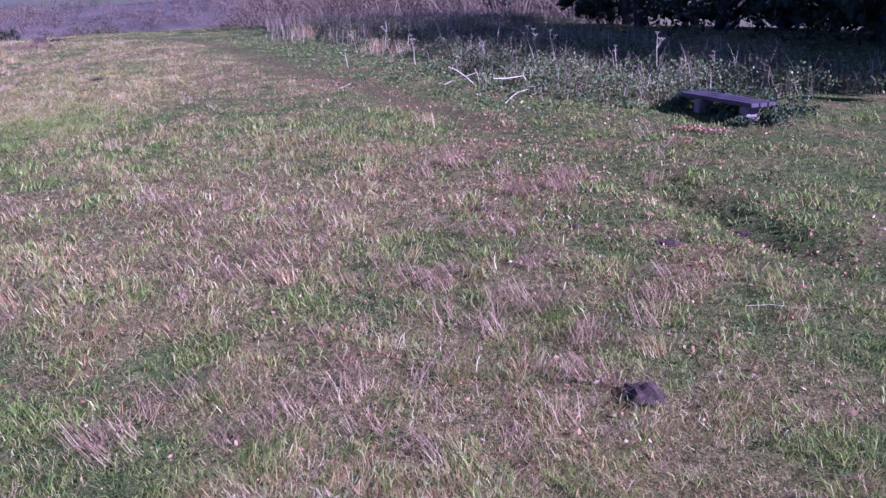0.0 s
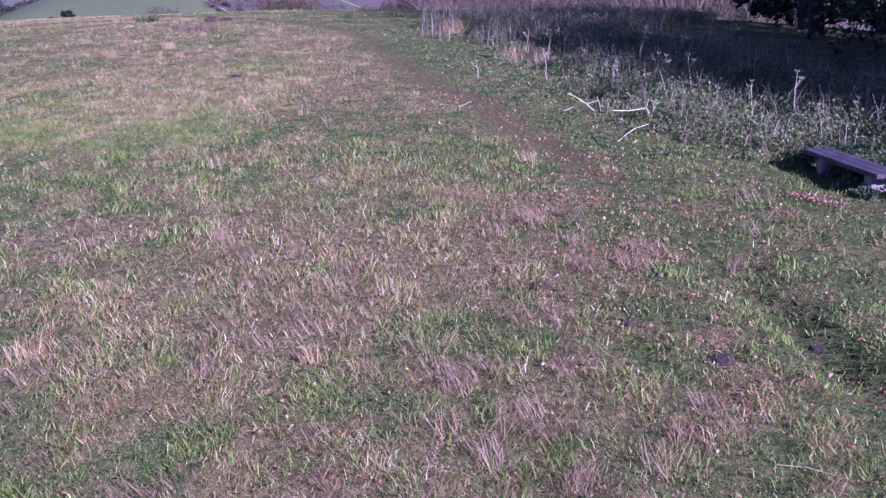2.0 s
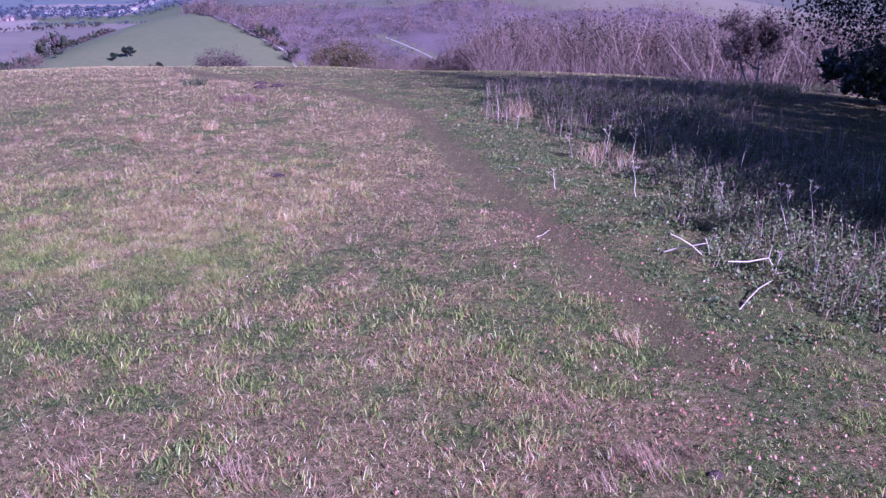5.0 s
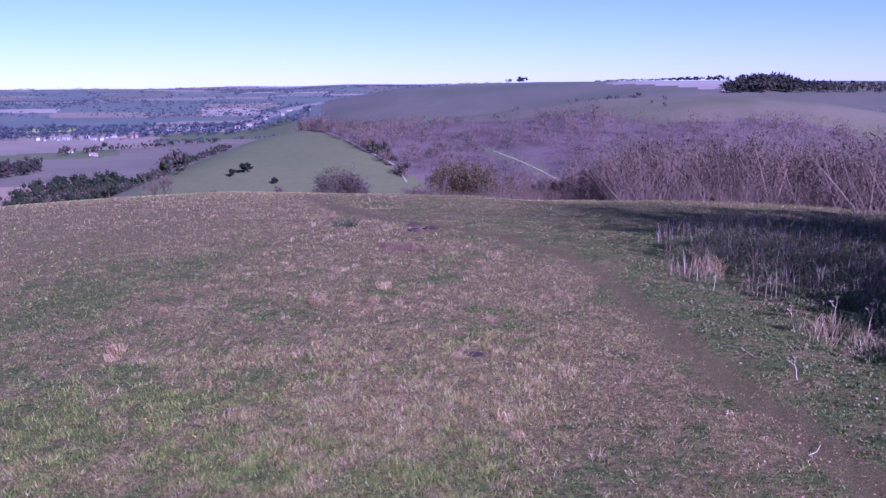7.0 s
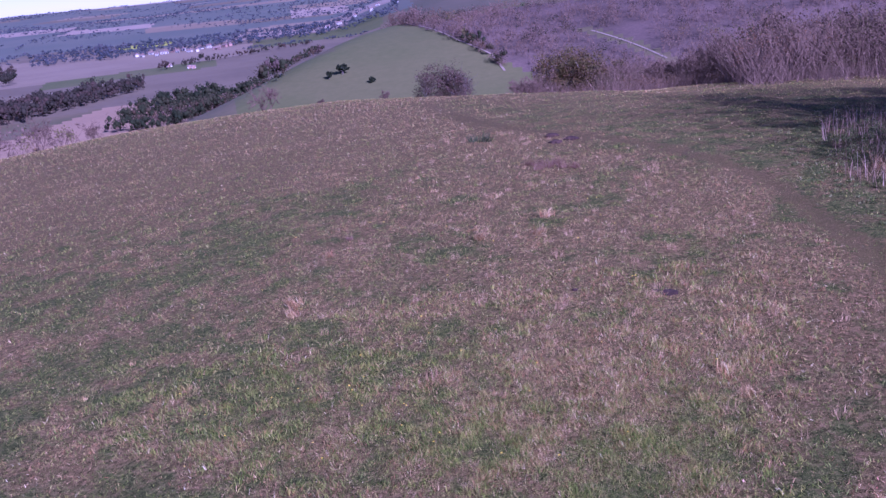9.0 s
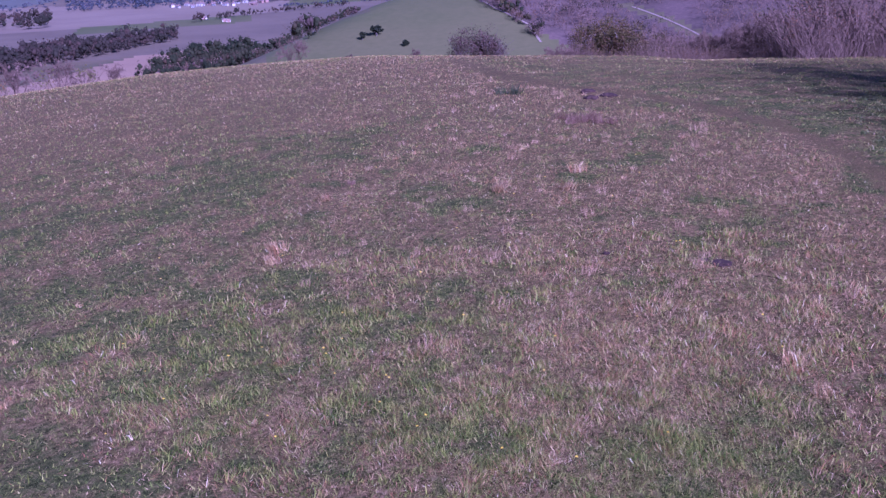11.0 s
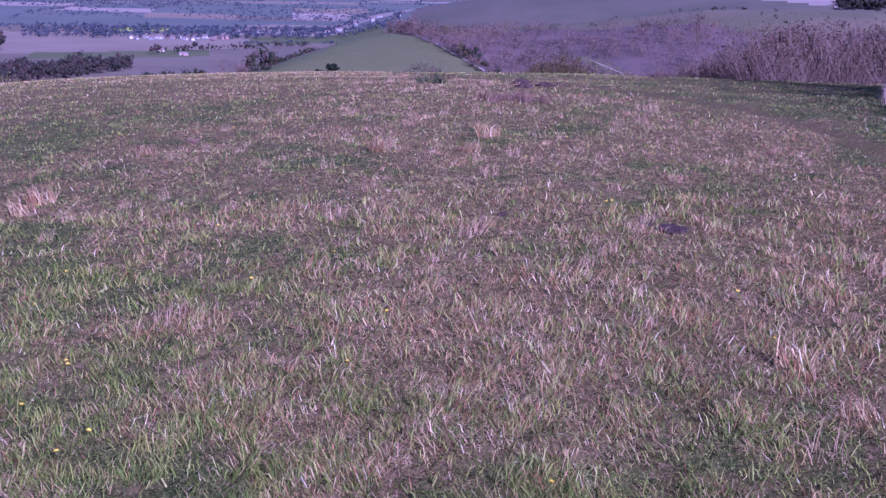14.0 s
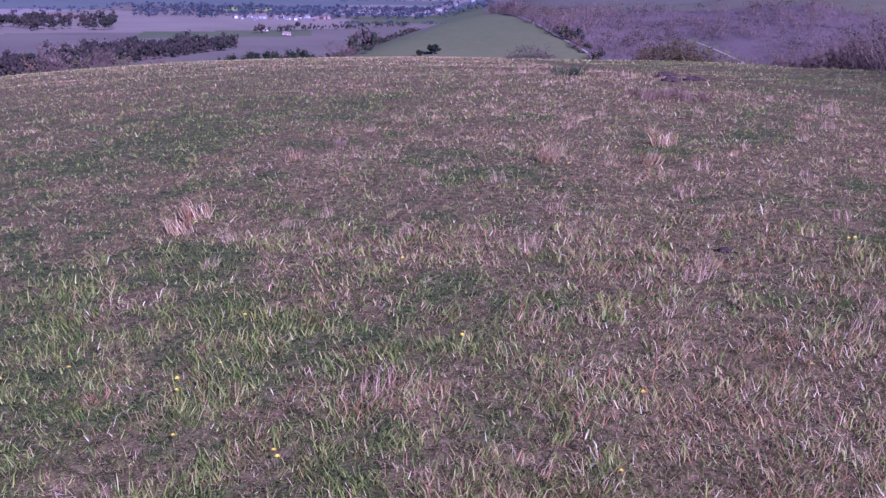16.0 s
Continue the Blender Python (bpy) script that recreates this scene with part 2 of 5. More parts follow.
M_STRAW = blades_material("straw", [(0.0, (0.0686, 0.0402, 0.0153)), (0.12, (0.343, 0.114, 0.0459)), (0.25, (0.412, 0.188, 0.0764)), (0.4, (0.302, 0.221, 0.071)), (0.65, (0.522, 0.369, 0.143)), (0.9, (0.769, 0.563, 0.273)), (1.0, (0.846, 0.85, 0.513))], 0.45, [(0.36, (0.192, 0.0804, 0.0283)), (0.44, (0.522, 0.255, 0.104)), (0.52, (0.412, 0.322, 0.0983)), (0.58, (0.632, 0.415, 0.196)), (0.66, (0.823, 0.59, 0.361))], 0.35)
M_WOODLEAF = blades_material("autumn_wood_leaves", [(0.0, (0.09, 0.06, 0.044)), (0.5, (0.145, 0.095, 0.0686)), (1.0, (0.215, 0.148, 0.107))], 35, [(0.35, (0.08, 0.06, 0.037)), (0.65, (0.205, 0.128, 0.0933))], 0.5, 0.45)
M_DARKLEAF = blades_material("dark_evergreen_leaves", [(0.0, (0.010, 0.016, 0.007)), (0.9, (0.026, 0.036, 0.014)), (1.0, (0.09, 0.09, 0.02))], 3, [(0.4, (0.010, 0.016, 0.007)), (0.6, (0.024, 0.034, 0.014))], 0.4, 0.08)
M_DEADSTEM = blades_material("dead_stems", [(0.0, (0.10, 0.055, 0.035)), (0.5, (0.30, 0.18, 0.115)), (0.8, (0.52, 0.355, 0.24)), (1.0, (0.74, 0.59, 0.44))], 1.5, [(0.4, (0.15, 0.09, 0.06)), (0.6, (0.34, 0.225, 0.155))], 0.3)
M_GREENLEAF = blades_material("green_leaves", [(0.0, (0.045, 0.042, 0.015)), (1.0, (0.16, 0.12, 0.03))], 1.8, [(0.38, (0.05, 0.046, 0.016)), (0.5, (0.115, 0.088, 0.022)), (0.6, (0.14, 0.07, 0.042))], 0.65, 0.25)
M_YEWBARK = surface("yew_bark", 10, 1.5, [(0.3, (0.03, 0.02, 0.017)), (0.7, (0.075, 0.05, 0.042))], [(0.4, (0.03, 0.022, 0.018)), (0.6, (0.07, 0.048, 0.04))], 0.5, 0.95, 0.02)
M_RUSSETLEAF = blades_material("russet_thorn_leaves", [(0.0, (0.04, 0.032, 0.018)), (1.0, (0.15, 0.10, 0.06))], 1.8, [(0.4, (0.055, 0.055, 0.022)), (0.6, (0.155, 0.09, 0.07))], 0.55, 0.2)
M_BARK = surface("bark", 12, 1.5, [(0.3, (0.08, 0.065, 0.05)), (0.7, (0.22, 0.19, 0.16))], [(0.4, (0.10, 0.08, 0.06)), (0.6, (0.2, 0.17, 0.14))], 0.5, 0.95, 0.02)
M_TWIG = surface("pale_twigs", 6, 0.8, [(0.3, (0.092, 0.0597, 0.04)), (0.7, (0.218, 0.146, 0.0967))], [(0.4, (0.0972, 0.0655, 0.0431)), (0.6, (0.2, 0.135, 0.0889))], 0.5)
# bare lilac-brown trees with some russet, olive and evergreen ones between
M_COMBE = tree_material("combe_wood", [(0.0, (0.0396, 0.0448, 0.0217)), (0.2, (0.0565, 0.0526, 0.0276)), (0.22, (0.136, 0.0896, 0.0641)), (0.4, (0.215, 0.146, 0.103)), (0.7, (0.266, 0.185, 0.138)), (0.85, (0.181, 0.112, 0.0739)), (0.93, (0.237, 0.14, 0.0641)), (1.0, (0.169, 0.151, 0.0542))], 0.14, 0.45)
M_THICKET = tree_material("thicket", [(0.0, (0.061, 0.0618, 0.0216)), (0.2, (0.102, 0.0876, 0.0391)), (0.4, (0.132, 0.0876, 0.052)), (0.7, (0.203, 0.144, 0.0994)), (0.88, (0.173, 0.0876, 0.0391)), (1.0, (0.152, 0.123, 0.0434))], 0.22, 0.4)
M_VALE = tree_material("valley_trees", [(0.0, (0.03, 0.04, 0.02)), (0.45, (0.05, 0.056, 0.027)), (0.7, (0.072, 0.064, 0.034)), (0.88, (0.10, 0.066, 0.042)), (1.0, (0.15, 0.105, 0.085))], 0.12, 0.4)
M_COPSE = tree_material("copse_trees", [(0.0, (0.04, 0.042, 0.026)), (0.6, (0.062, 0.052, 0.037)), (1.0, (0.095, 0.064, 0.047))], 0.12, 0.4)
# distance haze put into the leaf colour as a blue-grey cast
M_HAZED_TREES = tree_material("hazed_plain_trees", [(0.0, (0.052, 0.066, 0.075)), (0.5, (0.075, 0.084, 0.092)), (1.0, (0.105, 0.10, 0.105))], 0.2)
# crop green dulled towards blue-grey: the plain's haze is in this colour
M_HAZED_CROP = surface("hazed_cereal", 0.15, 0.006, [(0.3, (0.1, 0.115, 0.0829)), (0.7, (0.13, 0.144, 0.104))], [(0.4, (0.1, 0.115, 0.0857)), (0.6, (0.14, 0.142, 0.104))])
M_PLANK = surface("weathered_wood", 18, 2.0, [(0.3, (0.032, 0.022, 0.026)), (0.7, (0.105, 0.072, 0.082))], [(0.4, (0.036, 0.026, 0.03)), (0.6, (0.088, 0.06, 0.068))], 0.5, 0.75, 0.004)
M_STONE = surface("bench_stone", 22, 3.0, [(0.3, (0.15, 0.11, 0.1)), (0.7, (0.29, 0.215, 0.2))], [(0.4, (0.15, 0.115, 0.1)), (0.6, (0.27, 0.2, 0.185))], 0.5, 0.9, 0.006)
M_SOIL = surface("molehill_soil", 25, 4, [(0.3, (0.02, 0.012, 0.008)), (0.7, (0.10, 0.056, 0.038))], [(0.4, (0.03, 0.018, 0.013)), (0.6, (0.075, 0.046, 0.034))], 0.5, 0.95, 0.03)

# ---- building blocks ----


def mesh_of(name, verts, faces, mats, index=None, smooth=False):
    me = bpy.data.meshes.new(name)
    me.from_pydata(verts, [], faces)
    for m in mats if isinstance(mats, (list, tuple)) else [mats]:
        me.materials.append(m)
    if index is not None:
        me.polygons.foreach_set("material_index", np.asarray(index, np.int32))
    if smooth:
        me.polygons.foreach_set("use_smooth", np.ones(len(me.polygons), bool))
    me.update()
    return me


def quick_mesh(name, verts, faces, mat):
    """A mesh from arrays: verts (n, 3), faces (m, 3 or 4)."""
    verts, faces = np.asarray(verts, np.float32), np.asarray(faces, np.int32)
    me = bpy.data.meshes.new(name)
    me.vertices.add(len(verts))
    me.vertices.foreach_set("co", verts.ravel())
    k = faces.shape[1]
    me.loops.add(faces.size)
    me.loops.foreach_set("vertex_index", faces.ravel())
    me.polygons.add(len(faces))
    me.polygons.foreach_set("loop_start", np.arange(0, faces.size, k, dtype=np.int32))
    me.materials.append(mat)
    me.update(calc_edges=True)
    return me


def part(name, bm, mat, parent=None, label=""):
    """Links a bmesh or a mesh as one mesh object under a thing or a part."""
    if isinstance(bm, bmesh.types.BMesh):
        me = bpy.data.meshes.new(name)
        bm.to_mesh(me)
        bm.free()
        me.materials.append(mat)
    else:
        me = bm
    ob = new(name, me)
    ob.parent = parent
    return tagged(ob, label)


def blade_arrays(pos, height, width, lean, yaw, rand):
    """Bent blades of three triangles, in strips of five points."""
    n = len(pos)
    side = np.stack([np.cos(yaw), np.sin(yaw), np.zeros(n)], 1) * (width / 2)[:, None]
    to = np.stack([np.cos(rand), np.sin(rand), np.zeros(n)], 1) * (lean * height)[:, None]
    up = np.zeros((n, 3))
    up[:, 2] = height
    mid = pos + up * 0.62 + to * 0.35
    tip = pos + up * np.sqrt(np.clip(1 - lean**2 * 0.6, 0.1, 1))[:, None] + to
    v = np.stack([pos - side, pos + side, mid - side * 0.75, mid + side * 0.75, tip], 1).reshape(-1, 3)
    b = np.arange(n)[:, None] * 5
    f = np.concatenate([b + [0, 1, 3], b + [0, 3, 2], b + [2, 3, 4]], 1).reshape(-1, 3)
    return v, f


def tri_blades(pos, height, width, lean, yaw, rand):
    n = len(pos)
    side = np.stack([np.cos(yaw), np.sin(yaw), np.zeros(n)], 1) * (width / 2)[:, None]
    tip = pos + np.stack([np.cos(rand) * lean * height, np.sin(rand) * lean * height, height * np.sqrt(np.clip(1 - lean**2 * 0.6, 0.1, 1))], 1)
    v = np.stack([pos - side, pos + side, tip], 1).reshape(-1, 3)
    return v, np.arange(3 * n).reshape(-1, 3)


def on_land(x, y, up=0.0):
    return np.stack([x, y, land(x, y) + up], 1)


# ---- the land ----


def combe_wood(x, y, margin=0.0):
    """Whether the combe's wood covers a place."""
    a, r = bearing(x, y)
    inside = (a > -16 - margin) & (a < 28.5) & (r > 190 - margin) & (r < 560 + margin + 40 * (vnoise(x, y, 60, 18) - 0.5) + 8 * np.maximum(a - 8, 0))
    inside &= 0.687 * (x + 292) + 0.727 * (y - 567) > 4 - margin
    return inside & ~((np.abs(a - 14.4 - (r - 489) * 0.053) < 0.65 - 0.04 * margin) & (r > 425) & (r < 540))


FIELD_LONG, FIELD_DEEP = 190.0, 165.0


def field_grid(x, y):
    """Field coordinates on the plain: whole numbers lie on hedge lines."""
    u, v = x * 0.83 + y * 0.56, -x * 0.56 + y * 0.83
    return u / FIELD_LONG + 0.9 * vnoise(x, y, 420, 21), v / FIELD_DEEP + 0.9 * vnoise(x, y, 420, 22)


def field_kind(x, y):
    """Which of the land's materials lies at a place."""
    a, r = bearing(x, y)
    kind = np.zeros(len(x), int)
    r_true = r
    kind[r > 330] = 1
    far_ridge = (r > 900) & (a < 27)
    kind = np.where((r > 330) & (a > 20) & (a < 37) & (r < 800), 2, kind)
    kind = np.where((r > 560) & (r < 800) & (a <= 20), 1, kind)
    a = a + 1.0 * (vnoise(x, y, 200, 24) - 0.5)
    r = r * (1 + 0.06 * (vnoise(x, y, 260, 25) - 0.5)) + 5 * (a - 40) * step(500, 700, r)
    low = (r > 560) & (a > 31) | (r > 1350) & (a > 26) | (r > 2200)
    # fields between hedges, each with its own crop
    u, v = field_grid(x, y)
    h = lattice(np.floor(u), np.floor(v), 5)
    crop = np.select([h < 0.38, h < 0.50, h < 0.64, h < 0.9], [10, 3, 4, 10], 5)
    kind = np.where(low, crop, kind)
    kind = np.where(far_ridge & ~low, 9, kind)
    # the named fields below the brow
    kind = np.where((a > 31) & (r > 560) & (r < 830), 1, kind)
    kind = np.where((a > 39.7) & (a < 60) & (r > 525) & (r < np.interp(a, [39.7, 42, 45, 49, 60], [800, 860, 780, 690, 590])), 8, kind)
    kind = np.where((a > 28) & (a < 41.5) & (r > 800) & (r < 1130 + 18 * (41 - a)), 4, kind)
    kind = np.where((a > 41) & (r > 800) & (r < 1130), 4, kind)
    kind = np.where((a > 37.5) & (a < 47) & (r > 1040) & (r < 1130), 2, kind)
    kind = np.where((a > 35.5) & (r >= 1130) & (r < 1350), 3, kind)
    kind = np.where((a > 28) & (a <= 35.5) & (r >= 1230) & (r < 1420), 2, kind)
    kind = np.where((a > 39.6) & (a < 42.2) & (r >= 1640) & (r < 1760), 6, kind)
    kind = np.where((a > 26) & (a < 30.6) & (r >= 1580) & (r < 1900), 5, kind)
    kind = np.where((a > 29.5) & (a < 33) & (r >= 2050) & (r < 2300), 5, kind)
    kind = np.where((a > 3.7) & (a < 10.5) & (r_true >= 1225 + 20 * (a - 4)) & (r_true < 1400), 5, kind)
    # brown leaf litter under the combe's woods
    kind = np.where(combe_wood(x, y, 5), 7, kind)
    return kind


def lushness(x, y):
    """How green the turf stays: right of the path, and far to its left."""
    d = path_side(x, y) + 2.0 * (vnoise(x, y, 1.4, 64) - 0.5)
    early = step(25, 18, y)
    right = np.clip((d + 1.2 + 2.5 * early) / (3.0 + 6.5 * early), 0, 1)
    return right, step(-9, -22, d)


def straw_share(x, y):
    """How much of the grass has dried to straw, patch by patch."""
    s = 0.40 * vnoise(x, y, 4.5, 61) + 0.32 * vnoise(x, y, 1.1, 62) + 0.28 * vnoise(x, y, 0.35, 63)
    d = path_side(x, y)
    right, left = lushness(x, y)
    s = s + 0.17 * np.exp(-(((d + 6.5) / 5.5) ** 2)) - 0.10 * left * step(60, 38, y) + 0.10 * step(40, 75, y) - 0.26 * right * step(105, 80, y)
    s = s - 0.2 * np.exp(-(((d - 0.2) / 1.3) ** 2)) * step(20, 16, y)
    return np.clip((s - 0.375) * 1.5, 0.08, 0.55)


def near_walk(x, y):
    """Metres to the nearest stretch of the walk that looks over a place."""
    first = np.hypot(np.hypot(x, y), 3.7)
    middle = np.hypot(np.hypot(x + 3, y - 7.5), 8.0) + 20 * step(21, 15, y)
    last = np.hypot(np.hypot(x + 9, y - 19.5), 3.8) + 30 * step(26, 20, y) + 30 * step(-10.5, -5, x)
    return np.minimum(np.minimum(first, middle), last)


def build_ground():
    fine = np.radians(np.arange(-14, 62.01, 0.18))
    rest = np.radians(np.arange(64, 346, 4.0))
    az = np.concatenate([fine, rest])
    rings = [0.35]
    while rings[-1] < 4700:
        rings.append(rings[-1] * (1.022 if rings[-1] < 250 else 1.019) if rings[-1] > 16 else rings[-1] + 0.35)
    rr = np.array(rings)
    cx, cy = -3.0, 8.0
    x = cx - np.sin(az)[None, :] * rr[:, None]
    y = cy + np.cos(az)[None, :] * rr[:, None]
    n, k = len(rr), len(az)
    verts = np.stack([x.ravel(), y.ravel(), land(x.ravel(), y.ravel())], 1)
    verts = np.concatenate([verts, [[cx, cy, float(land(np.array([cx]), np.array([cy]))[0])]]])
    i, j = np.meshgrid(np.arange(n - 1), np.arange(k), indexing="ij")
    j2 = (j + 1) % k
    quads = np.stack([i * k + j, (i + 1) * k + j, (i + 1) * k + j2, i * k + j2], -1).reshape(-1, 4)
    ring = np.arange(k)
    hub = np.stack([np.full(k // 2, n * k), ring[0:k - k % 2:2], ring[1:k:2], np.append(ring[2:k:2], 0)[: k // 2]], -1)
    quads = np.concatenate([quads, hub])
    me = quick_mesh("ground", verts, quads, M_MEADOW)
    for m in (M_TURF, M_GREEN, M_TAN, M_BROWN, M_PALE, M_YELLOW, M_LEAFMOULD, M_HARROW, M_RIDGE, M_HAZED_CROP):
        me.materials.append(m)
    d = path_side(verts[:, 0], verts[:, 1])
    worn = 0.82 * np.exp(-((d / (0.5 + 0.5 * step(50, 58, verts[:, 1]))) ** 2)) * step(20, 26, verts[:, 1]) * (0.5 + 0.5 * step(50, 33, verts[:, 1])) * step(95, 75, verts[:, 1])
    worn = np.where(np.hypot(verts[:, 0], verts[:, 1] - 20) < 90, worn, 0)
    me.attributes.new("worn", "FLOAT", "POINT").data.foreach_set("value", worn.astype(np.float32))
    dry = straw_share(verts[:, 0], verts[:, 1])
    dry = dry + 0.75 * step(28, 75, near_walk(verts[:, 0], verts[:, 1])) * (1 - 0.6 * np.exp(-((d / 7) ** 2))) * (1 - 0.7 * step(-1, 5, d))
    me.attributes.new("dry", "FLOAT", "POINT").data.foreach_set("value", dry.astype(np.float32))
    c = verts[quads].mean(1)
    me.polygons.foreach_set("material_index", field_kind(c[:, 0], c[:, 1]).astype(np.int32))
    me.polygons.foreach_set("use_smooth", np.ones(len(quads), bool))
    me.update()
    return tagged(new("ground", me), "grassy hilltop falling to farmland and far downs", "ground", kind="structure")


build_ground()


def meadow(x, y):
    """The stretch of hilltop on which the grass is worth single blades."""
    left = np.where(y < 23, -7.0 - 1.3 * (y - 8), -27 - 2.0 * (y - 23))
    return (x > left) & (x < 5.5 + 0.42 * np.maximum(y - 12, 0)) & (y > 6.5)


def meadow_points(n, far, seed):
    """Places on the meadow, the closer to the walk the thicker."""
    g = np.random.default_rng(seed)
    cell = 0.5
    cx, cy = np.meshgrid(np.arange(-150, 22, cell), np.arange(6, 150, cell))
    cx, cy = cx.ravel(), cy.ravel()
    d = near_walk(cx, cy)
    keep = meadow(cx, cy) & (d < far)
    cx, cy, d = cx[keep], cy[keep], d[keep]
    share = np.maximum(d, 6.5) ** -2.35 * (1 - 0.7 * step(60, 120, d))
    pick = np.searchsorted(np.cumsum(share) / share.sum(), g.random(n)).clip(0, len(cx) - 1)
    return cx[pick] + g.random(n) * cell, cy[pick] + g.random(n) * cell, g


def build_grass():
    green = "short green autumn turf on the hilltop"
    dead = "dry straw-coloured grass lying through the turf"
    # the sward, then longer bent blades close to the walk
    for straw, long, count in ((False, False, 430000), (True, False, 380000), (False, True, 74000), (True, True, 66000)):
        x, y, g = meadow_points(int(count * (3.2 if straw else 2.3)), 20 if long else 150, 12 + straw + 2 * long)
        share = straw_share(x, y)
        d = path_side(x, y)
        thin = np.exp(-((d / (0.5 + 0.4 * step(46, 58, y))) ** 2)) * step(20, 25, y) * (0.62 - 0.25 * step(34, 40, y) + 0.4 * step(46, 56, y))
        clump = np.clip(vnoise(x, y, 0.45, 42) * 2.4 - 1.0, 0, 1)
        keep = (g.random(len(x)) < (share if straw else 1 - share)) & (g.random(len(x)) > thin)
        if long:
            keep &= g.random(len(x)) < 0.12 + 0.88 * clump
        x, y, d, clump = x[keep][:count], y[keep][:count], d[keep][:count], clump[keep][:count]
        n = len(x)
        dist = near_walk(x, y)
        if long:
            h = 0.09 + 0.11 * g.random(n) + 0.09 * clump * g.random(n)
        else:
            h = 0.035 + 0.075 * g.random(n) ** 1.4 + (0.15 if straw else 0.12) * clump * g.random(n) ** 1.3
            h = np.where(g.random(n) > 0.985, h + 0.14 * g.random(n), h)
        h = h * (1 - 0.5 * np.exp(-((d / 0.7) ** 2)) * step(16, 22, y)) * (0.80 + 0.006 * np.minimum(dist, 40)) * (1 - 0.3 * lushness(x, y)[0])
        w = (0.00058 if straw else 0.00072) * np.clip(dist, 8.0, 40) * g.uniform(0.5, 1.35, n) * (1 + 0.7 * (g.random(n) > 0.93)) * (1.05 if long else 1.0)
        # lying this way or that, tussock by tussock
        comb = 12.6 * vnoise(x, y, 0.9, 43) + g.normal(size=n) * (1.3 if long else 2.4)
        lean = 1.33 - (0.8 if straw else 0.95) * g.random(n) ** 1.6
        name = "dry_grass" if straw else "meadow_grass"
        v, f = (blade_arrays if long else tri_blades)(on_land(x, y, -0.006), h, w, lean, g.uniform(0, 6.28, n), comb)
        tagged(new(name, quick_mesh(name, v, f, M_STRAW if straw else M_GRASS)), dead if straw else green, "grass", kind="stuff")


build_grass()


def build_far_turf():
    """Coarser tussocks out to the brow, where single blades are lost to sight."""
    g = np.random.default_rng(29)
    r, a = 38 + 150 * np.sqrt(g.random(150000)) ** 1.4, np.radians(g.uniform(-18, 64, 150000))
    x, y = -3 - np.sin(a) * r, 10 + np.cos(a) * r
    keep = meadow(x, y) & (near_walk(x, y) > 34) & (g.random(150000) > 0.9 * np.exp(-((path_side(x, y) / 1.2) ** 2)))
    x, y = x[keep], y[keep]
    share = np.clip(straw_share(x, y) + 0.12, 0, 0.75)
    for straw in (False, True):
        k = np.nonzero((g.random(len(x)) < share) == straw)[0][:48000]
        n = len(k)
        dist = near_walk(x[k], y[k])
        h = g.uniform(0.05, 0.14, n)
        name = "dry_tussocks" if straw else "turf_tussocks"
        v, f = tri_blades(on_land(x[k], y[k], -0.01), h, 0.0009 * np.clip(dist, 30, 120) * g.uniform(0.5, 1.3, n), g.uniform(0.3, 1.2, n), g.uniform(0, 6.28, n), g.uniform(0, 6.28, n))
        tagged(new(name, quick_mesh(name, v, f, M_STRAW if straw else M_GRASS)), "dry tussocks over the far turf" if straw else "green tussocks over the far turf", "grass", kind="stuff")


build_far_turf()


def leaf_cloud(centres, radii, per, size, g):
    """Ragged leaf clumps: per quads strewn through each ellipsoid."""
    m = len(centres)
    d = g.normal(size=(m, per, 3))
    d /= np.linalg.norm(d, axis=2, keepdims=True) + 1e-9
    d *= g.random((m, per, 1)) ** 0.55
    c = centres[:, None] + d * radii[:, None]
    c = c.reshape(-1, 3)
    k = len(c)
    a, b = g.normal(size=(k, 3)), g.normal(size=(k, 3))
    a /= np.linalg.norm(a, axis=1, keepdims=True)
    b -= a * (a * b).sum(1, keepdims=True)
    b /= np.linalg.norm(b, axis=1, keepdims=True)
    s = np.repeat(size, per)[:, None] * g.uniform(0.5, 1.2, (k, 1))
    v = np.stack([c - a * s, c + b * s * 0.6, c + a * s, c - b * s * 0.6], 1).reshape(-1, 3)
    return v, np.arange(4 * k).reshape(-1, 4)


# ---- trees ----


def tubes(segs, sides):
    """Tapered tubes: rows of start, end, start radius, end radius."""
    p, q, r0, r1 = (np.array([s[k] for s in segs], float) for k in range(4))
    d = q - p
    d /= np.linalg.norm(d, axis=1, keepdims=True) + 1e-9
    a = np.cross(d, np.where(np.abs(d[:, 2:3]) > 0.9, [[1.0, 0, 0]], [[0, 0, 1.0]]))
    a /= np.linalg.norm(a, axis=1, keepdims=True) + 1e-9
    b = np.cross(d, a)
    t = np.arange(sides) * 2 * np.pi / sides
    ring = a[:, None] * np.cos(t)[None, :, None] + b[:, None] * np.sin(t)[None, :, None]
    v = np.concatenate([p[:, None] + ring * r0[:, None, None], q[:, None] + ring * r1[:, None, None]], 1).reshape(-1, 3)
    k = np.arange(sides)
    one = np.stack([k, (k + 1) % sides, sides + (k + 1) % sides, sides + k], -1)
    f = (np.arange(len(segs))[:, None, None] * 2 * sides + one[None]).reshape(-1, 4)
    return v, f


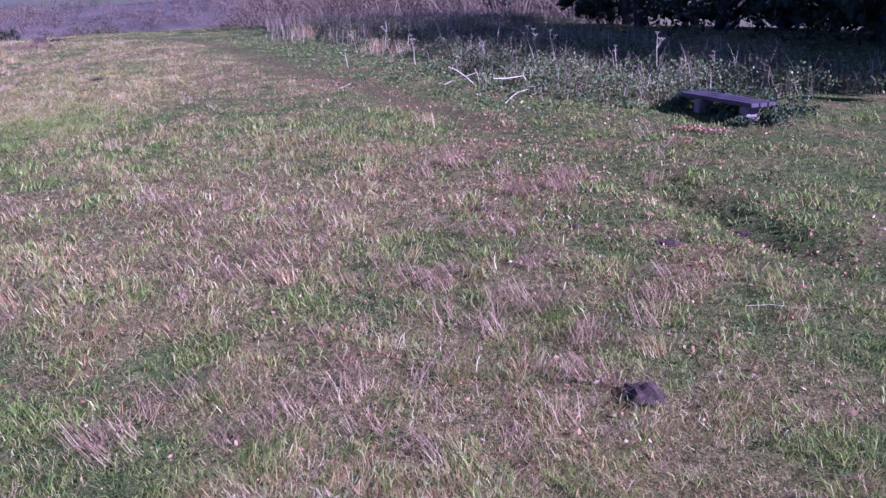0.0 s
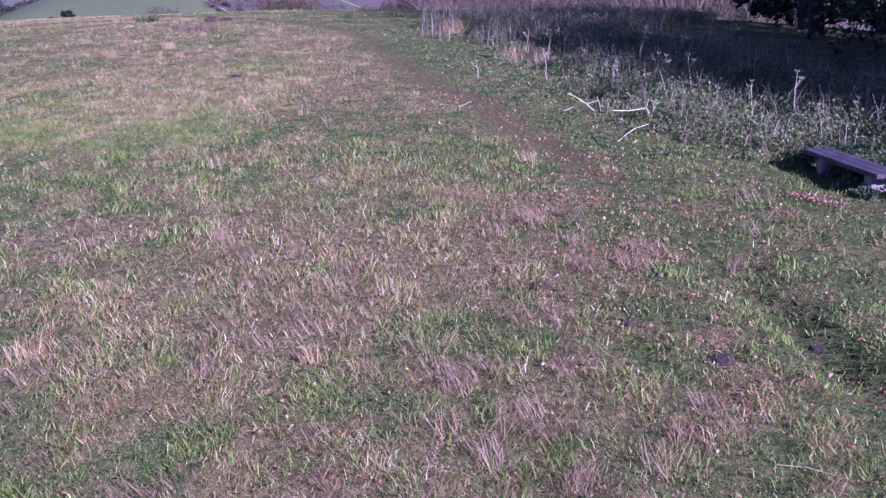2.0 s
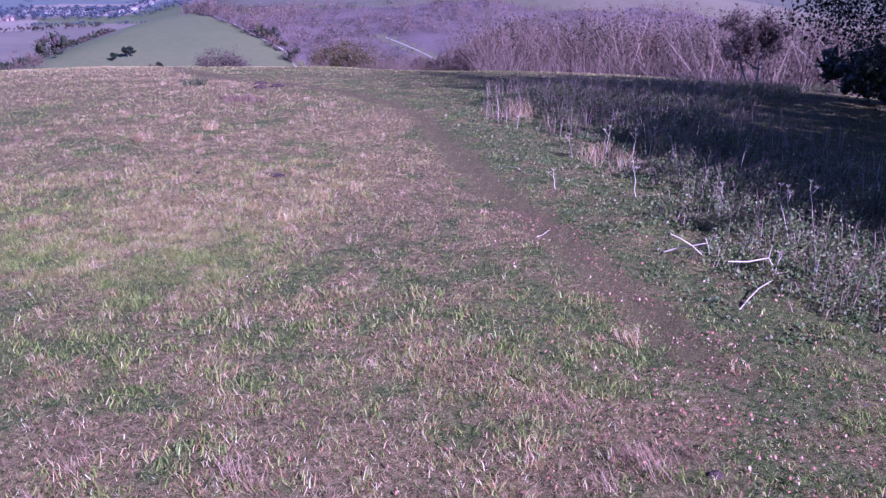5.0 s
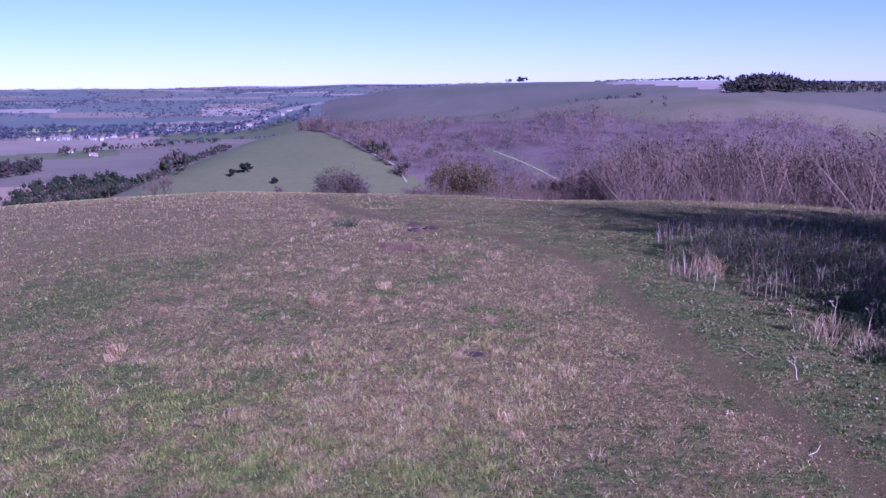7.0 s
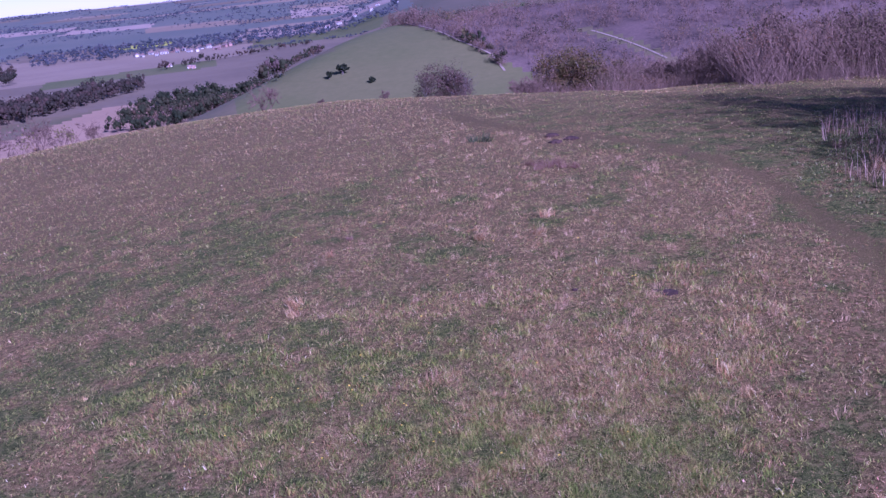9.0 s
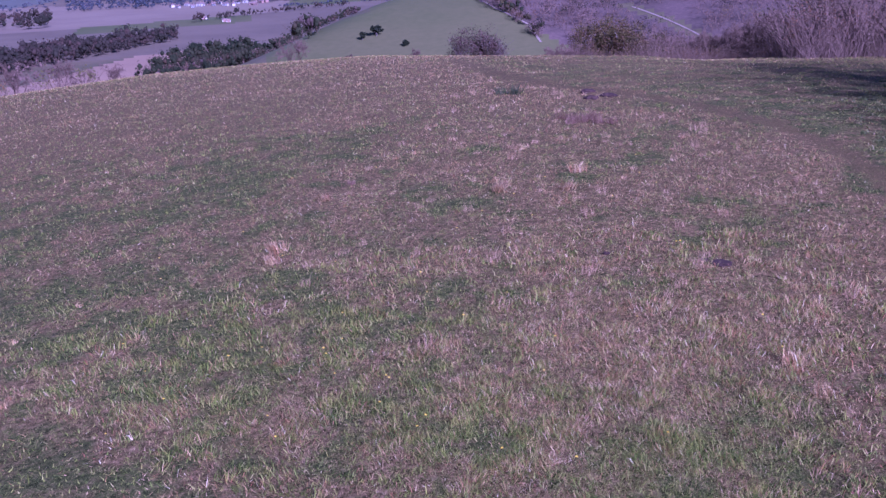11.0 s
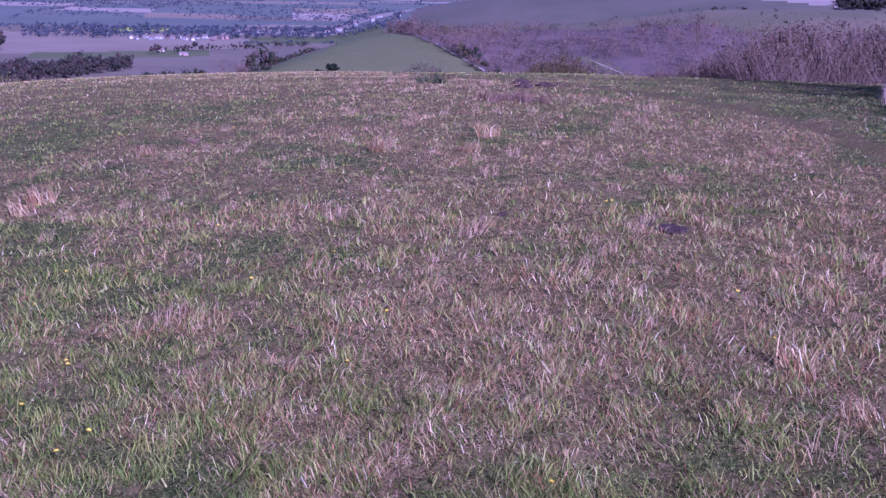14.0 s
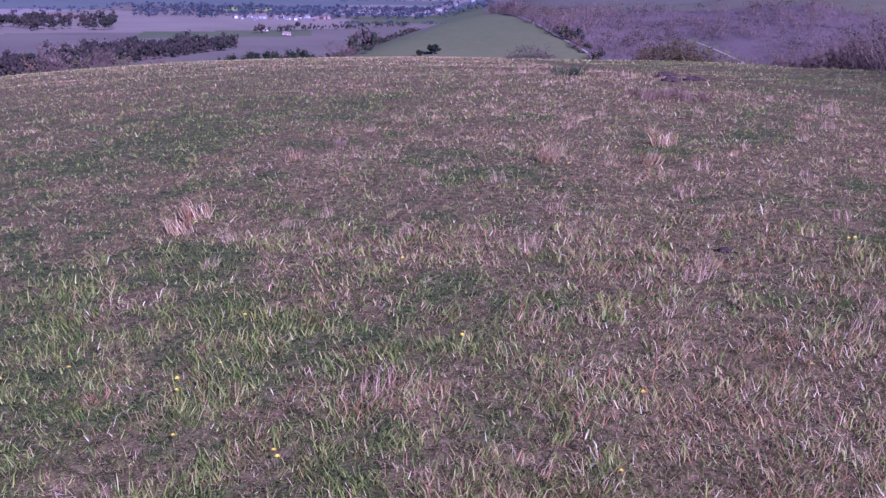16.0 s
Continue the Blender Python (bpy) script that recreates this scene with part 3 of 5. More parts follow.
def grow(g, p, d, length, radius, depth, out, ends, spread=0.55, lift=0.12):
    """Branches: each limb bends over three stretches and forks."""
    for k in range(3):
        d = d + g.normal(size=3) * 0.16 + np.array([0, 0, lift])
        d /= np.linalg.norm(d)
        q = p + d * length / 3
        out.append((p, q, radius * (1 - 0.14 * k), radius * (1 - 0.14 * (k + 1))))
        p = q
        if depth > 0 and k > 0:
            for _ in range(1 + (g.random() < 0.55)):
                side = d + g.normal(size=3) * spread
                grow(g, p, side / np.linalg.norm(side), length * g.uniform(0.5, 0.8), radius * g.uniform(0.4, 0.58), depth - 1, out, ends, spread, lift)
    ends.append((p, d, length))


def twigs(ends, g, per, reach, width):
    """Fine twigs as slender slips at the branch ends."""
    p = np.repeat(np.array([e[0] for e in ends]), per, 0)
    d = np.repeat(np.array([e[1] for e in ends]), per, 0) + g.normal(size=(len(p), 3)) * 0.55
    d /= np.linalg.norm(d, axis=1, keepdims=True)
    n = len(p)
    p = p - d * 0.1 + g.normal(size=(n, 3)) * reach * 0.12
    side = np.cross(d, g.normal(size=(n, 3)))
    side *= width / (np.linalg.norm(side, axis=1, keepdims=True) + 1e-9)
    v = np.stack([p - side, p + side, p + d * reach * g.uniform(0.4, 1.2, (n, 1))], 1).reshape(-1, 3)
    return v, np.arange(3 * n).reshape(-1, 3)


def tree(name, label, x, y, height, stems, depth, bark, leaf, leaves, leaf_size, twig, seed, sink=0.05, spread=0.55, flat=1.0, shell=0, skirt=0, girth=0.43, clear=0.09):
    """A tree or shrub: trunk with limbs, and a crown of twigs and leaves."""
    g = np.random.default_rng(seed)
    out, ends = [], []
    for k in range(stems):
        d = np.array([g.normal() * 0.25 * (stems > 1) + 0.02, g.normal() * 0.25 * (stems > 1), 1.0])
        d /= np.linalg.norm(d)
        foot = np.array([g.normal() * 0.15 * (stems > 1) * height / 5, g.normal() * 0.15 * (stems > 1) * height / 5, 0.0])
        grow(g, foot, d, height * g.uniform(0.45, 0.55), height * (0.022 if stems > 1 else 0.032), depth, out, ends, spread)
    top = max(e[0][2] for e in ends)
    k = height / (top + 0.3)
    out = [(p * k, q * k, a, b) for p, q, a, b in out]
    ends = [(p * k, d, n) for p, d, n in ends]
    z = float(land(np.array([x]), np.array([y]))[0])
    thing = new(name)
    thing.location = (x, y, z - sink)
    tagged(thing, label, "tree" if height > 4 else "bush")
    v, f = tubes(out, 4 if height < 7 else 3)
    part("trunk", quick_mesh("trunk", v, f, bark), bark, thing)
    if twig:
        v, f = twigs(ends, g, twig, height * 0.13, 0.012 + 0.0016 * height)
        part("twig_spray", quick_mesh("twig_spray", v, f, M_TWIG), M_TWIG, thing)
    if leaves:
        c = np.array([e[0] for e in ends])
        c[:, 2] = np.maximum(c[:, 2], (clear if shell else 0) * height)
        if shell:
            u = g.normal(size=(shell, 3))
            u /= np.linalg.norm(u, axis=1, keepdims=True)
            u *= g.uniform(0.75, 1.05, (shell, 1)) * (1 + 0.18 * np.sin(5 * np.arctan2(u[:, 1:2], u[:, :1]) + seed))
            c[:, :2] *= girth / 0.43
            c = np.concatenate([c, u * [girth * height, girth * height, (0.97 - clear) / 2 * height] + [0, 0, (0.97 + clear) / 2 * height]])
        if skirt:
            t, q = g.uniform(0, 6.28, skirt), height * girth * g.uniform(0.6, 1.07, skirt)
            c = np.concatenate([c, np.stack([q * np.cos(t), q * np.sin(t), g.uniform(0.3, 0.26 * height, skirt)], 1)])
        v, f = leaf_cloud(c, np.full((len(c), 3), height * 0.085 * flat), leaves, np.full(len(c), leaf_size), g)
        v[:, 2] = np.maximum(v[:, 2], 0.05)
        part("crown", quick_mesh("crown", v, f, leaf), leaf, thing)
    return thing


def at_bearing(a, r):
    return -3 - math.sin(radians(a)) * r, 10 + math.cos(radians(a)) * r


def reaching(x, y, top):
    """The height of a tree whose crown ends at that level."""
    return max(top - float(land(np.array([x]), np.array([y]))[0]), 1.5)


def build_near_trees():
    # the dark evergreens beside the path, which shade the strip behind the bench
    for x, y, h, seed in ((11.6, 57.5, 15.5, 72), (12.5, 65.0, 14.5, 90)):
        tree("yew_tree", "dark evergreen yew with spreading level boughs", x, y, h, 1, 3, M_YEWBARK, M_DARKLEAF, 34, 0.10, 0, seed, 0.1, 0.75, 0.9, 340, 0, 0.43, 0.13)
    # mostly out of view; heights and low skirts set by the shade wanted
    for x, y, h, seed in ((39.0, 9.5, 15.4, 73), (34.0, 13.0, 15.6, 75), (30.5, 17.0, 16.2, 76), (28.0, 21.5, 16.4, 77), (25.5, 26.0, 16.6, 71), (23.5, 31.0, 16.6, 78), (21.5, 37.0, 19.5, 79), (19.5, 44.0, 22.5, 88), (33.0, 30.0, 16.0, 89), (27.5, 41.0, 15.0, 91), (18.5, 54.0, 15.0, 74)):
        tree("yew_tree", "tall dark evergreen yew of the hilltop grove", x, y, h, 1, 3 if y > 34 else 2, M_YEWBARK, M_DARKLEAF, 20 if y > 34 else 14, 0.2 if y > 34 else 0.42, 0, seed, 0.1, 0.75, 1.0, 300, 110 if y > 29 else 20)
    for x, y, h, seed in ((14.6, 51.5, 23.0, 92), (11.8, 61.6, 22.5, 93)):
        tree("yew_tree", "tall dark evergreen standing above the yews", x, y, h, 1, 3, M_YEWBARK, M_DARKLEAF, 30, 0.15, 0, seed, 0.1, 0.75, 0.9, 300, 0, 0.3, 0.12)
    for x, y, h, seed in ((12.0, 72.0, 9.0, 82), (17.0, 66.0, 9.0, 83), (5.0, 78.0, 5.5, 84)):
        tree("hawthorn_tree", "dark twiggy hawthorn with few brown leaves", x, y, h, 2, 4, M_BARK, M_WOODLEAF, 12, 0.10, 9, seed)
    # bare trees and shrubs just beyond the brow
    g = random.Random(9)
    spots = [(a, r, 8.0 - 0.058 * r + g.uniform(-1.5, 0.5)) for a in (-9.5, -8, -6.4, -5, -3.6, -2.2, -0.9, 0.6, 1.8, 3.1, 4.4, 5.6, 6.9, 8.2) for r in (g.uniform(108, 138),)]
    spots += [(a, r, 8.0 - float(np.interp(a, [9, 10.5, 12.5, 15, 21.4], [0.062, 0.074, 0.094, 0.092, 0.1])) * r + g.uniform(-1.0, 0.6)) for a in (9.6, 10.4, 11.2, 12.1, 13.0, 13.9, 14.8, 15.6, 16.4, 17.0, 20.0, 20.7, 21.4) for r in (g.uniform(140, 158) if a < 14 else g.uniform(180, 198),)]
    for n, (a, r, top) in enumerate(spots):
        x, y = at_bearing(a, r)
        h = reaching(x, y, top)
        big = a < 10
        tree("bare_tree" if big else "bare_shrub", "bare grey-brown tree with a few dry leaves" if big else "bare lilac-brown shrub on the slope", x, y, h, 4 if big else 5, 3, M_TWIG, M_WOODLEAF, 3, 0.08, 20, 100 + n, 0.05, 0.85)
    for a, r, top, seed in ((0.1, 112, -0.6, 140), (16.2, 152, -5.4, 141)):
        x, y = at_bearing(a, r)
        tree("birch_tree", "pale-barked birch leaning at the wood edge", x, y, reaching(x, y, top), 2, 3, M_TWIG, M_WOODLEAF, 6, 0.08, 8, seed)
    for a, r, top, seed in ((18.8, 191, -7.0, 150), (17.7, 189, -8.2, 151)):
        x, y = at_bearing(a, r)
        tree("hawthorn_bush", "rounded bush with yellow-green leaves", x, y, reaching(x, y, top), 6, 2, M_BARK, M_GREENLEAF, 46, 0.19, 0, seed, 0.5, 0.55, 1.1, 230, 30, 0.55)
    for a, r, top, seed in ((26.2, 250, -12.4, 152), (25.3, 248, -14.2, 153)):
        x, y = at_bearing(a, r)
        tree("thorn_bush", "russet and green thorn bush below the brow", x, y, reaching(x, y, top), 5, 3, M_BARK, M_RUSSETLEAF, 34, 0.2, 0, seed, 0.5, 0.55, 1.0, 130, 0, 0.32)
    for a, r, top, seed in ((48.2, 205, -10.5, 154), (47.0, 196, -11.0, 155), (36.0, 213, -9.5, 156), (45.6, 205, -12.0, 157), (50.5, 190, -9.0, 158), (29.6, 170, -9.0, 162), (33.0, 180, -10.6, 163)):
        x, y = at_bearing(a, r)
        tree("bare_tree", "bare pale tree on the slope below the brow", x, y, reaching(x, y, top), 3, 3, M_TWIG, M_WOODLEAF, 3, 0.12, 10, seed)
    for x, y, h, seed in ((-258.4, 438.0, 5.2, 159), (-262.5, 431.0, 4.0, 160), (-236.0, 425.0, 3.0, 161)):
        tree("thorn_bush", "lone dark bush on the green spur", x, y, h, 5, 3, M_BARK, M_DARKLEAF, 30, 0.35, 0, seed)


build_near_trees()


def cores(centres, radii, g):
    """Lumpy hearts of crowns, so that a wood is not seen through."""
    p = (1 + 5**0.5) / 2
    v = np.array([(-1, p, 0), (1, p, 0), (-1, -p, 0), (1, -p, 0), (0, -1, p), (0, 1, p), (0, -1, -p), (0, 1, -p), (p, 0, -1), (p, 0, 1), (-p, 0, -1), (-p, 0, 1)]) / (1 + p * p) ** 0.5
    f = np.array([(0, 11, 5), (0, 5, 1), (0, 1, 7), (0, 7, 10), (0, 10, 11), (1, 5, 9), (5, 11, 4), (11, 10, 2), (10, 7, 6), (7, 1, 8), (3, 9, 4), (3, 4, 2), (3, 2, 6), (3, 6, 8), (3, 8, 9), (4, 9, 5), (2, 4, 11), (6, 2, 10), (8, 6, 7), (9, 8, 1)])
    m = len(centres)
    verts = centres[:, None] + v[None] * radii[:, None] * g.uniform(0.55, 0.95, (m, 12, 1))
    return verts.reshape(-1, 3), (np.arange(m)[:, None, None] * 12 + f[None]).reshape(-1, 3)


def wood(name, label, x, y, height, per, mat, seed, size=0.1, spikes=0, wide=0.4, solid=True, lobes=3):
    """Many trees as one: lobed crowns of ragged leaf clumps, hearts, and bare stems."""
    g = np.random.default_rng(seed)
    n = len(x)
    h = height * g.uniform(0.55, 1.25, n) * (0.8 + 0.4 * vnoise(x, y, 40, seed))
    tone = np.clip(0.7 * g.random(n) + 0.9 * (vnoise(x, y, 34, seed + 1) - 0.5) + 0.15, 0, 1)
    foot = on_land(x, y)
    w = h * wide * g.uniform(0.75, 1.2, n)
    c = np.repeat(foot, lobes, 0)
    hh, ww, m = np.repeat(h, lobes), np.repeat(w, lobes), n * lobes
    c[:, :2] += g.normal(size=(m, 2)) * (ww * 0.45)[:, None]
    c[:, 2] += hh * g.uniform(0.3, 0.72, m)
    rad = np.stack([ww * 0.62, ww * 0.62, hh * 0.3], 1) * g.uniform(0.75, 1.15, (m, 1))
    k = max(per // lobes, 2)
    v, f = leaf_cloud(c, rad, k, hh * size, g)
    tones = np.repeat(tone, lobes * k * 4)
    if solid:
        f = np.concatenate([f[:, [0, 1, 2]], f[:, [0, 2, 3]]])
        v2, f2 = cores(c, rad * 0.66, g)
        v, f = np.concatenate([v, v2]), np.concatenate([f, f2 + len(v)])
        tones = np.append(tones, np.repeat(tone, lobes * 12))
    me = quick_mesh(name, v, f, mat)
    me.attributes.new("tone", "FLOAT", "POINT").data.foreach_set("value", tones.astype(np.float32))
    ob = tagged(new(name, me), label, "trees", kind="stuff")
    if spikes:
        p = np.repeat(foot, spikes, 0)
        hh = np.repeat(h, spikes)
        m = len(p)
        p[:, :2] += g.normal(size=(m, 2)) * hh[:, None] * 0.12
        tip = p + np.stack([g.normal(size=m) * hh * 0.36, g.normal(size=m) * hh * 0.36, hh * g.uniform(0.3, 1.0, m)], 1)
        s = g.normal(size=(m, 3))
        s[:, 2] = 0
        s *= (hh * 0.006)[:, None]
        v = np.stack([p - s, p + s, tip], 1).reshape(-1, 3)
        tagged(new(name + "_stems", quick_mesh(name, v, np.arange(3 * m).reshape(-1, 3), M_TWIG)), "bare pale stems of the wood", "trees", kind="stuff")
    return ob


def polar_at(a, r):
    a = np.radians(a)
    return -3 - np.sin(a) * r, 10 + np.cos(a) * r


def polar_points(n, a0, a1, r0, r1, seed):
    g = np.random.default_rng(seed)
    a, r = np.radians(g.uniform(a0, a1, n)), np.sqrt(g.uniform(r0**2, r1**2, n))
    return -3 - np.sin(a) * r, 10 + np.cos(a) * r


def polar_line(n, a0, r0, a1, r1, wide, seed):
    g = np.random.default_rng(seed)
    t = g.random(n)
    a, r = np.radians(a0 + (a1 - a0) * t + g.normal(size=n) * 0.05), r0 + (r1 - r0) * t + g.normal(size=n) * wide
    return -3 - np.sin(a) * r, 10 + np.cos(a) * r


def build_woods():
    # the combe's woods, right of the spur's edge
    x, y = polar_points(6000, -16, 28.5, 190, 700, 51)
    keep = combe_wood(x, y) & (vnoise(x, y, 45, 6) > 0.16)
    wood("hillside_wood", "bare and browning wood on the combe side", x[keep], y[keep], 8.0, 42, M_COMBE, 52, 0.045, 8, 0.48, False)
    x, y = polar_points(420, 11.0, 20.5, 290, 440, 151)
    wood("combe_scrub", "low lilac-brown scrub on the combe floor", x, y, 4.2, 36, M_COMBE, 152, 0.045, 8, 0.5, False)
    x, y = polar_points(560, -13, 10, 94, 148, 44)
    x2, y2 = polar_points(190, 9, 17.0, 140, 190, 43)
    x3, y3 = polar_points(70, -13, -2, 84, 106, 48)
    x, y = np.concatenate([x, x2, x3]), np.concatenate([y, y2, y3])
    tall = np.clip(8.0 - np.interp(bearing(x, y)[0], [8.5, 10.5, 12.5, 17], [0.062, 0.076, 0.096, 0.096]) * bearing(x, y)[1] - land(x, y), 1.5, 8.5)
    wood("brow_thicket", "dense bare thicket behind the brow", x, y, tall, 120, M_THICKET, 45, 0.02, 24, 0.5, False)
    x, y = polar_points(460, -13, 10, 85, 108, 144)
    x2, y2 = polar_points(150, 9, 21.5, 116, 140, 143)
    x, y = np.append(x, x2), np.append(y, y2)
    wood("brow_scrub", "low russet and olive scrub along the brow", x, y, 2.3, 60, M_THICKET, 145, 0.03, 16, 0.55, False)
    # dark leaf masses added where there is only deep shade under the yews
    g = np.random.default_rng(46)
    x, y = np.append(g.uniform(18, 36, 150), g.uniform(9.5, 34, 170)), np.append(g.uniform(38, 66, 150), g.uniform(67, 76, 170))
    wood("yew_shade_fill", "dark leaf masses filling in for deep shade beneath the yews", x, y, 3.8, 66, M_DARKLEAF, 47, 0.06, 0, 0.5)
    x, y = polar_line(70, 27.7, 632, 21.6, 474, 4, 59)
    wood("wood_edge", "browning trees along the wood's edge on the spur", x, y, 9.5, 90, M_COMBE, 60, 0.04, 9, 0.36, False)
    x, y = polar_line(16, 24.0, 545, 21.9, 482, 5, 159)
    wood("holly_trees", "dark evergreens in the wood's edge", x, y, 8.0, 54, M_VALE, 160, 0.055, 0, 0.45)
    # below the brow to the left: a ragged mixed wood, and bare trees in it
    x, y = polar_points(900, 34.0, 44.6, 490, 740, 53)
    a, r = bearing(x, y)
    keep = (r > 500 + 17 * np.maximum(a - 38, 0)) & (r < 745 - 42 * np.maximum(a - 41.0, 0)) & (vnoise(x, y, 42, 9) > 0.26)
    bare = vnoise(x, y, 26, 19) > 0.66
    wood("valley_wood", "mixed green and russet wood at the foot of the hill", x[keep & ~bare], y[keep & ~bare], 10.5, 66, M_VALE, 54, 0.05, 2, 0.4)
    wood("valley_scrub", "bare lilac-brown trees among the mixed wood", x[keep & bare], y[keep & bare], 7, 36, M_COMBE, 64, 0.06, 9, 0.4, False)
    x, y = polar_line(130, 37.2, 660, 31.6, 1100, 13, 61)
    wood("valley_hedge", "overgrown hedge climbing past the spur", x, y, 8, 48, M_VALE, 62, 0.06, 2, 0.45)
    g = np.random.default_rng(65)
    a = g.uniform(41.7, 57, 470)
    r = np.interp(a, [41.7, 45, 49, 57], [868, 785, 705, 610]) + 95 * g.random(470)
    x, y = polar_at(a, r)
    wood("oak_copse", "dense round copse of dark broadleaf trees", x, y, 13 * (0.6 + 0.4 * step(41.6, 43.4, a)), 45, M_COPSE, 66, 0.06, 2, 0.45)
    x, y = polar_points(150, 46.3, 62, 160, 330, 89)
    wood("slope_scrub", "brown scrub on the slope below the brow", x, y, 4.6, 60, M_COMBE, 90, 0.045, 8, 0.4, False)
    x, y = polar_points(40, 47, 62, 190, 330, 91)
    wood("slope_scrub", "dark green scrub on the slope below the brow", x, y, 4.0, 70, M_VALE, 92, 0.05, 0, 0.4, False)
    x, y = polar_points(190, 48.0, 56, 1120, 1330, 69)
    wood("valley_wood", "dark wood among the fields", x, y, 13, 42, M_COPSE, 70, 0.07, 0, 0.45)
    x, y = polar_line(74, 40.6, 1075, 32.0, 1245, 5, 71)
    wood("farm_hedge", "tall hedge running past the farm", x, y, 8.0 + 2.5 * (np.arange(74) % 9 == 0), 30, M_COPSE, 72, 0.08)
    x, y = polar_line(46, 36.0, 1270, 29.0, 1290, 4, 73)
    wood("field_hedge", "low dark hedge between fields", x, y, 5, 20, M_HAZED_TREES, 74, 0.11, 0, 0.6)
    # round the village and over the plain
    x, y = polar_points(1100, 27.0, 47, 1400, 1720, 75)
    keep = vnoise(x, y, 110, 10) > 0.36
    wood("hazed_plain_trees", "trees round the village on the plain", x[keep], y[keep], 9, 16, M_HAZED_TREES, 76, 0.15, 0, 0.7, True, 1)
    x, y = polar_points(150000, 14, 60, 1500, 4300, 77)
    u, v = field_grid(x, y)
    hedge = (np.abs(u - np.round(u)) < 0.012) | (np.abs(v - np.round(v)) < 0.014)
    a, r = bearing(x, y)
    copse = (vnoise(x, y, 300, 8) > 0.665 + 0.015 * step(2600, 3600, r)) & (np.arange(len(x)) % 6 == 0)
    keep = (hedge & (vnoise(x, y, 170, 16) > 0.42)) | copse
    keep &= (a > 27.5) | (r > 2500)
    x, y = x[keep][:6800], y[keep][:6800]
    wood("far_woods", "far woods and hedgerows over the plain", x, y, 6.0, 2, M_HAZED_TREES, 78, 0.36, 0, 1.25, True, 1)
    # on the ridge: a domed wood on the skyline, falling off to the right
    x, y = polar_points(520, -4.6, 3.7, 1200, 1290, 79)
    a, r = bearing(x, y)
    wood("ridge_wood", "dark wood crowning the ridge", x, y, np.interp(a, [-4.6, -2.5, -0.5, 1.3, 2.4, 3.3, 3.7], [5, 6, 9.5, 16, 15, 12, 9]), 24, M_COPSE, 80, 0.08, 0, 0.45)
    x, y = polar_line(300, 10.8, 1425, 3.6, 1412, 6, 81)
    wood("ridge_hedge", "dark hedge along the skyline", x, y, np.interp(bearing(x, y)[0], [3.6, 6, 10.8], [7, 5, 2.5]), 10, M_COPSE, 82, 0.16, 0, 0.9, True, 1)
    for a, w, h, n in ((14.9, 0.30, 8.5, 12), (15.55, 0.12, 6, 4)):
        x, y = polar_line(n, a + w / 2, 1560, a - w / 2, 1560, 8, 83)
        wood("skyline_clump", "small round clump of trees on the skyline", x, y, h, 30, M_COPSE, 84, 0.12, 0, 0.5)
    for a, r, n, h in ((11.6, 1120, 4, 6), (10.9, 1120, 9, 5), (8.4, 1180, 6, 5), (7.0, 1150, 3, 7), (10.0, 690, 3, 4.5)):
        x, y = polar_line(n, a + 0.25, r, a - 0.25, r, 8, 183 + n)
        wood("field_trees", "few trees standing between the ridge fields", x, y, h, 24, M_COPSE, 184 + n, 0.12, 0, 0.6)
    x, y = polar_points(22, 6, 26, 600, 700, 85)
    wood("hill_thorns", "scattered thorn bushes on the green hill", x, y, 3.6, 30, M_VALE, 86, 0.12, 0, 0.5, False)
    x, y = polar_points(260, -13, 0.3, 860, 1020, 87)
    wood("hill_wood", "brown wood on the next hill", x, y, 8, 40, M_COMBE, 88, 0.07, 4, 0.5, False)


build_woods()

# ---- bench ----


def ground_at(x, y):
    return float(land(np.array([x]), np.array([y]))[0])


def block(size, middle, bevel, jitter=0.0, seed=0, cuts=0):
    bm = bmesh.new()
    bmesh.ops.create_cube(bm, size=1, matrix=Matrix.Translation(middle) @ Matrix.Diagonal((*size, 1)))
    if cuts:
        long = [e for e in bm.edges if abs(e.verts[0].co.x - e.verts[1].co.x) > size[0] * 0.9]
        bmesh.ops.subdivide_edges(bm, edges=long, cuts=cuts, use_grid_fill=True)
    bmesh.ops.bevel(bm, geom=[e for e in bm.edges if len(e.link_faces) == 2 and e.calc_face_angle(0) > 0.5], offset=bevel, segments=2, affect="EDGES")
    g = random.Random(seed)
    for v in bm.verts:
        v.co += Vector((g.gauss(0, jitter), g.gauss(0, jitter), g.gauss(0, jitter)))
    return bm


def build_bench():
    bench = new("bench")
    bench.location = (6.36, 22.03, ground_at(6.36, 22.03) - 0.1)
    bench.rotation_euler = (0, 0, math.atan2(-2.14, 0.97))
    tagged(bench, "weathered plank bench on two stone legs in rough grass", "bench")
    for k in range(3):
        part("plank", block((2.40 + 0.03 * k, 0.205, 0.09), (0.01 * k, -0.209 + 0.209 * k, 0.46), 0.008, 0.002, k, 6), M_PLANK, bench)
    for s in (-0.72, 0.80):
        part("leg", block((0.22, 0.42, 0.53), (s, 0, 0.16), 0.03, 0.006, 5), M_STONE, bench, "pale rough stone leg")
        part("batten", block((0.09, 0.48, 0.035), (s, 0, 0.41), 0.005, 0.001, 6), M_PLANK, bench)
    return bench


build_bench()


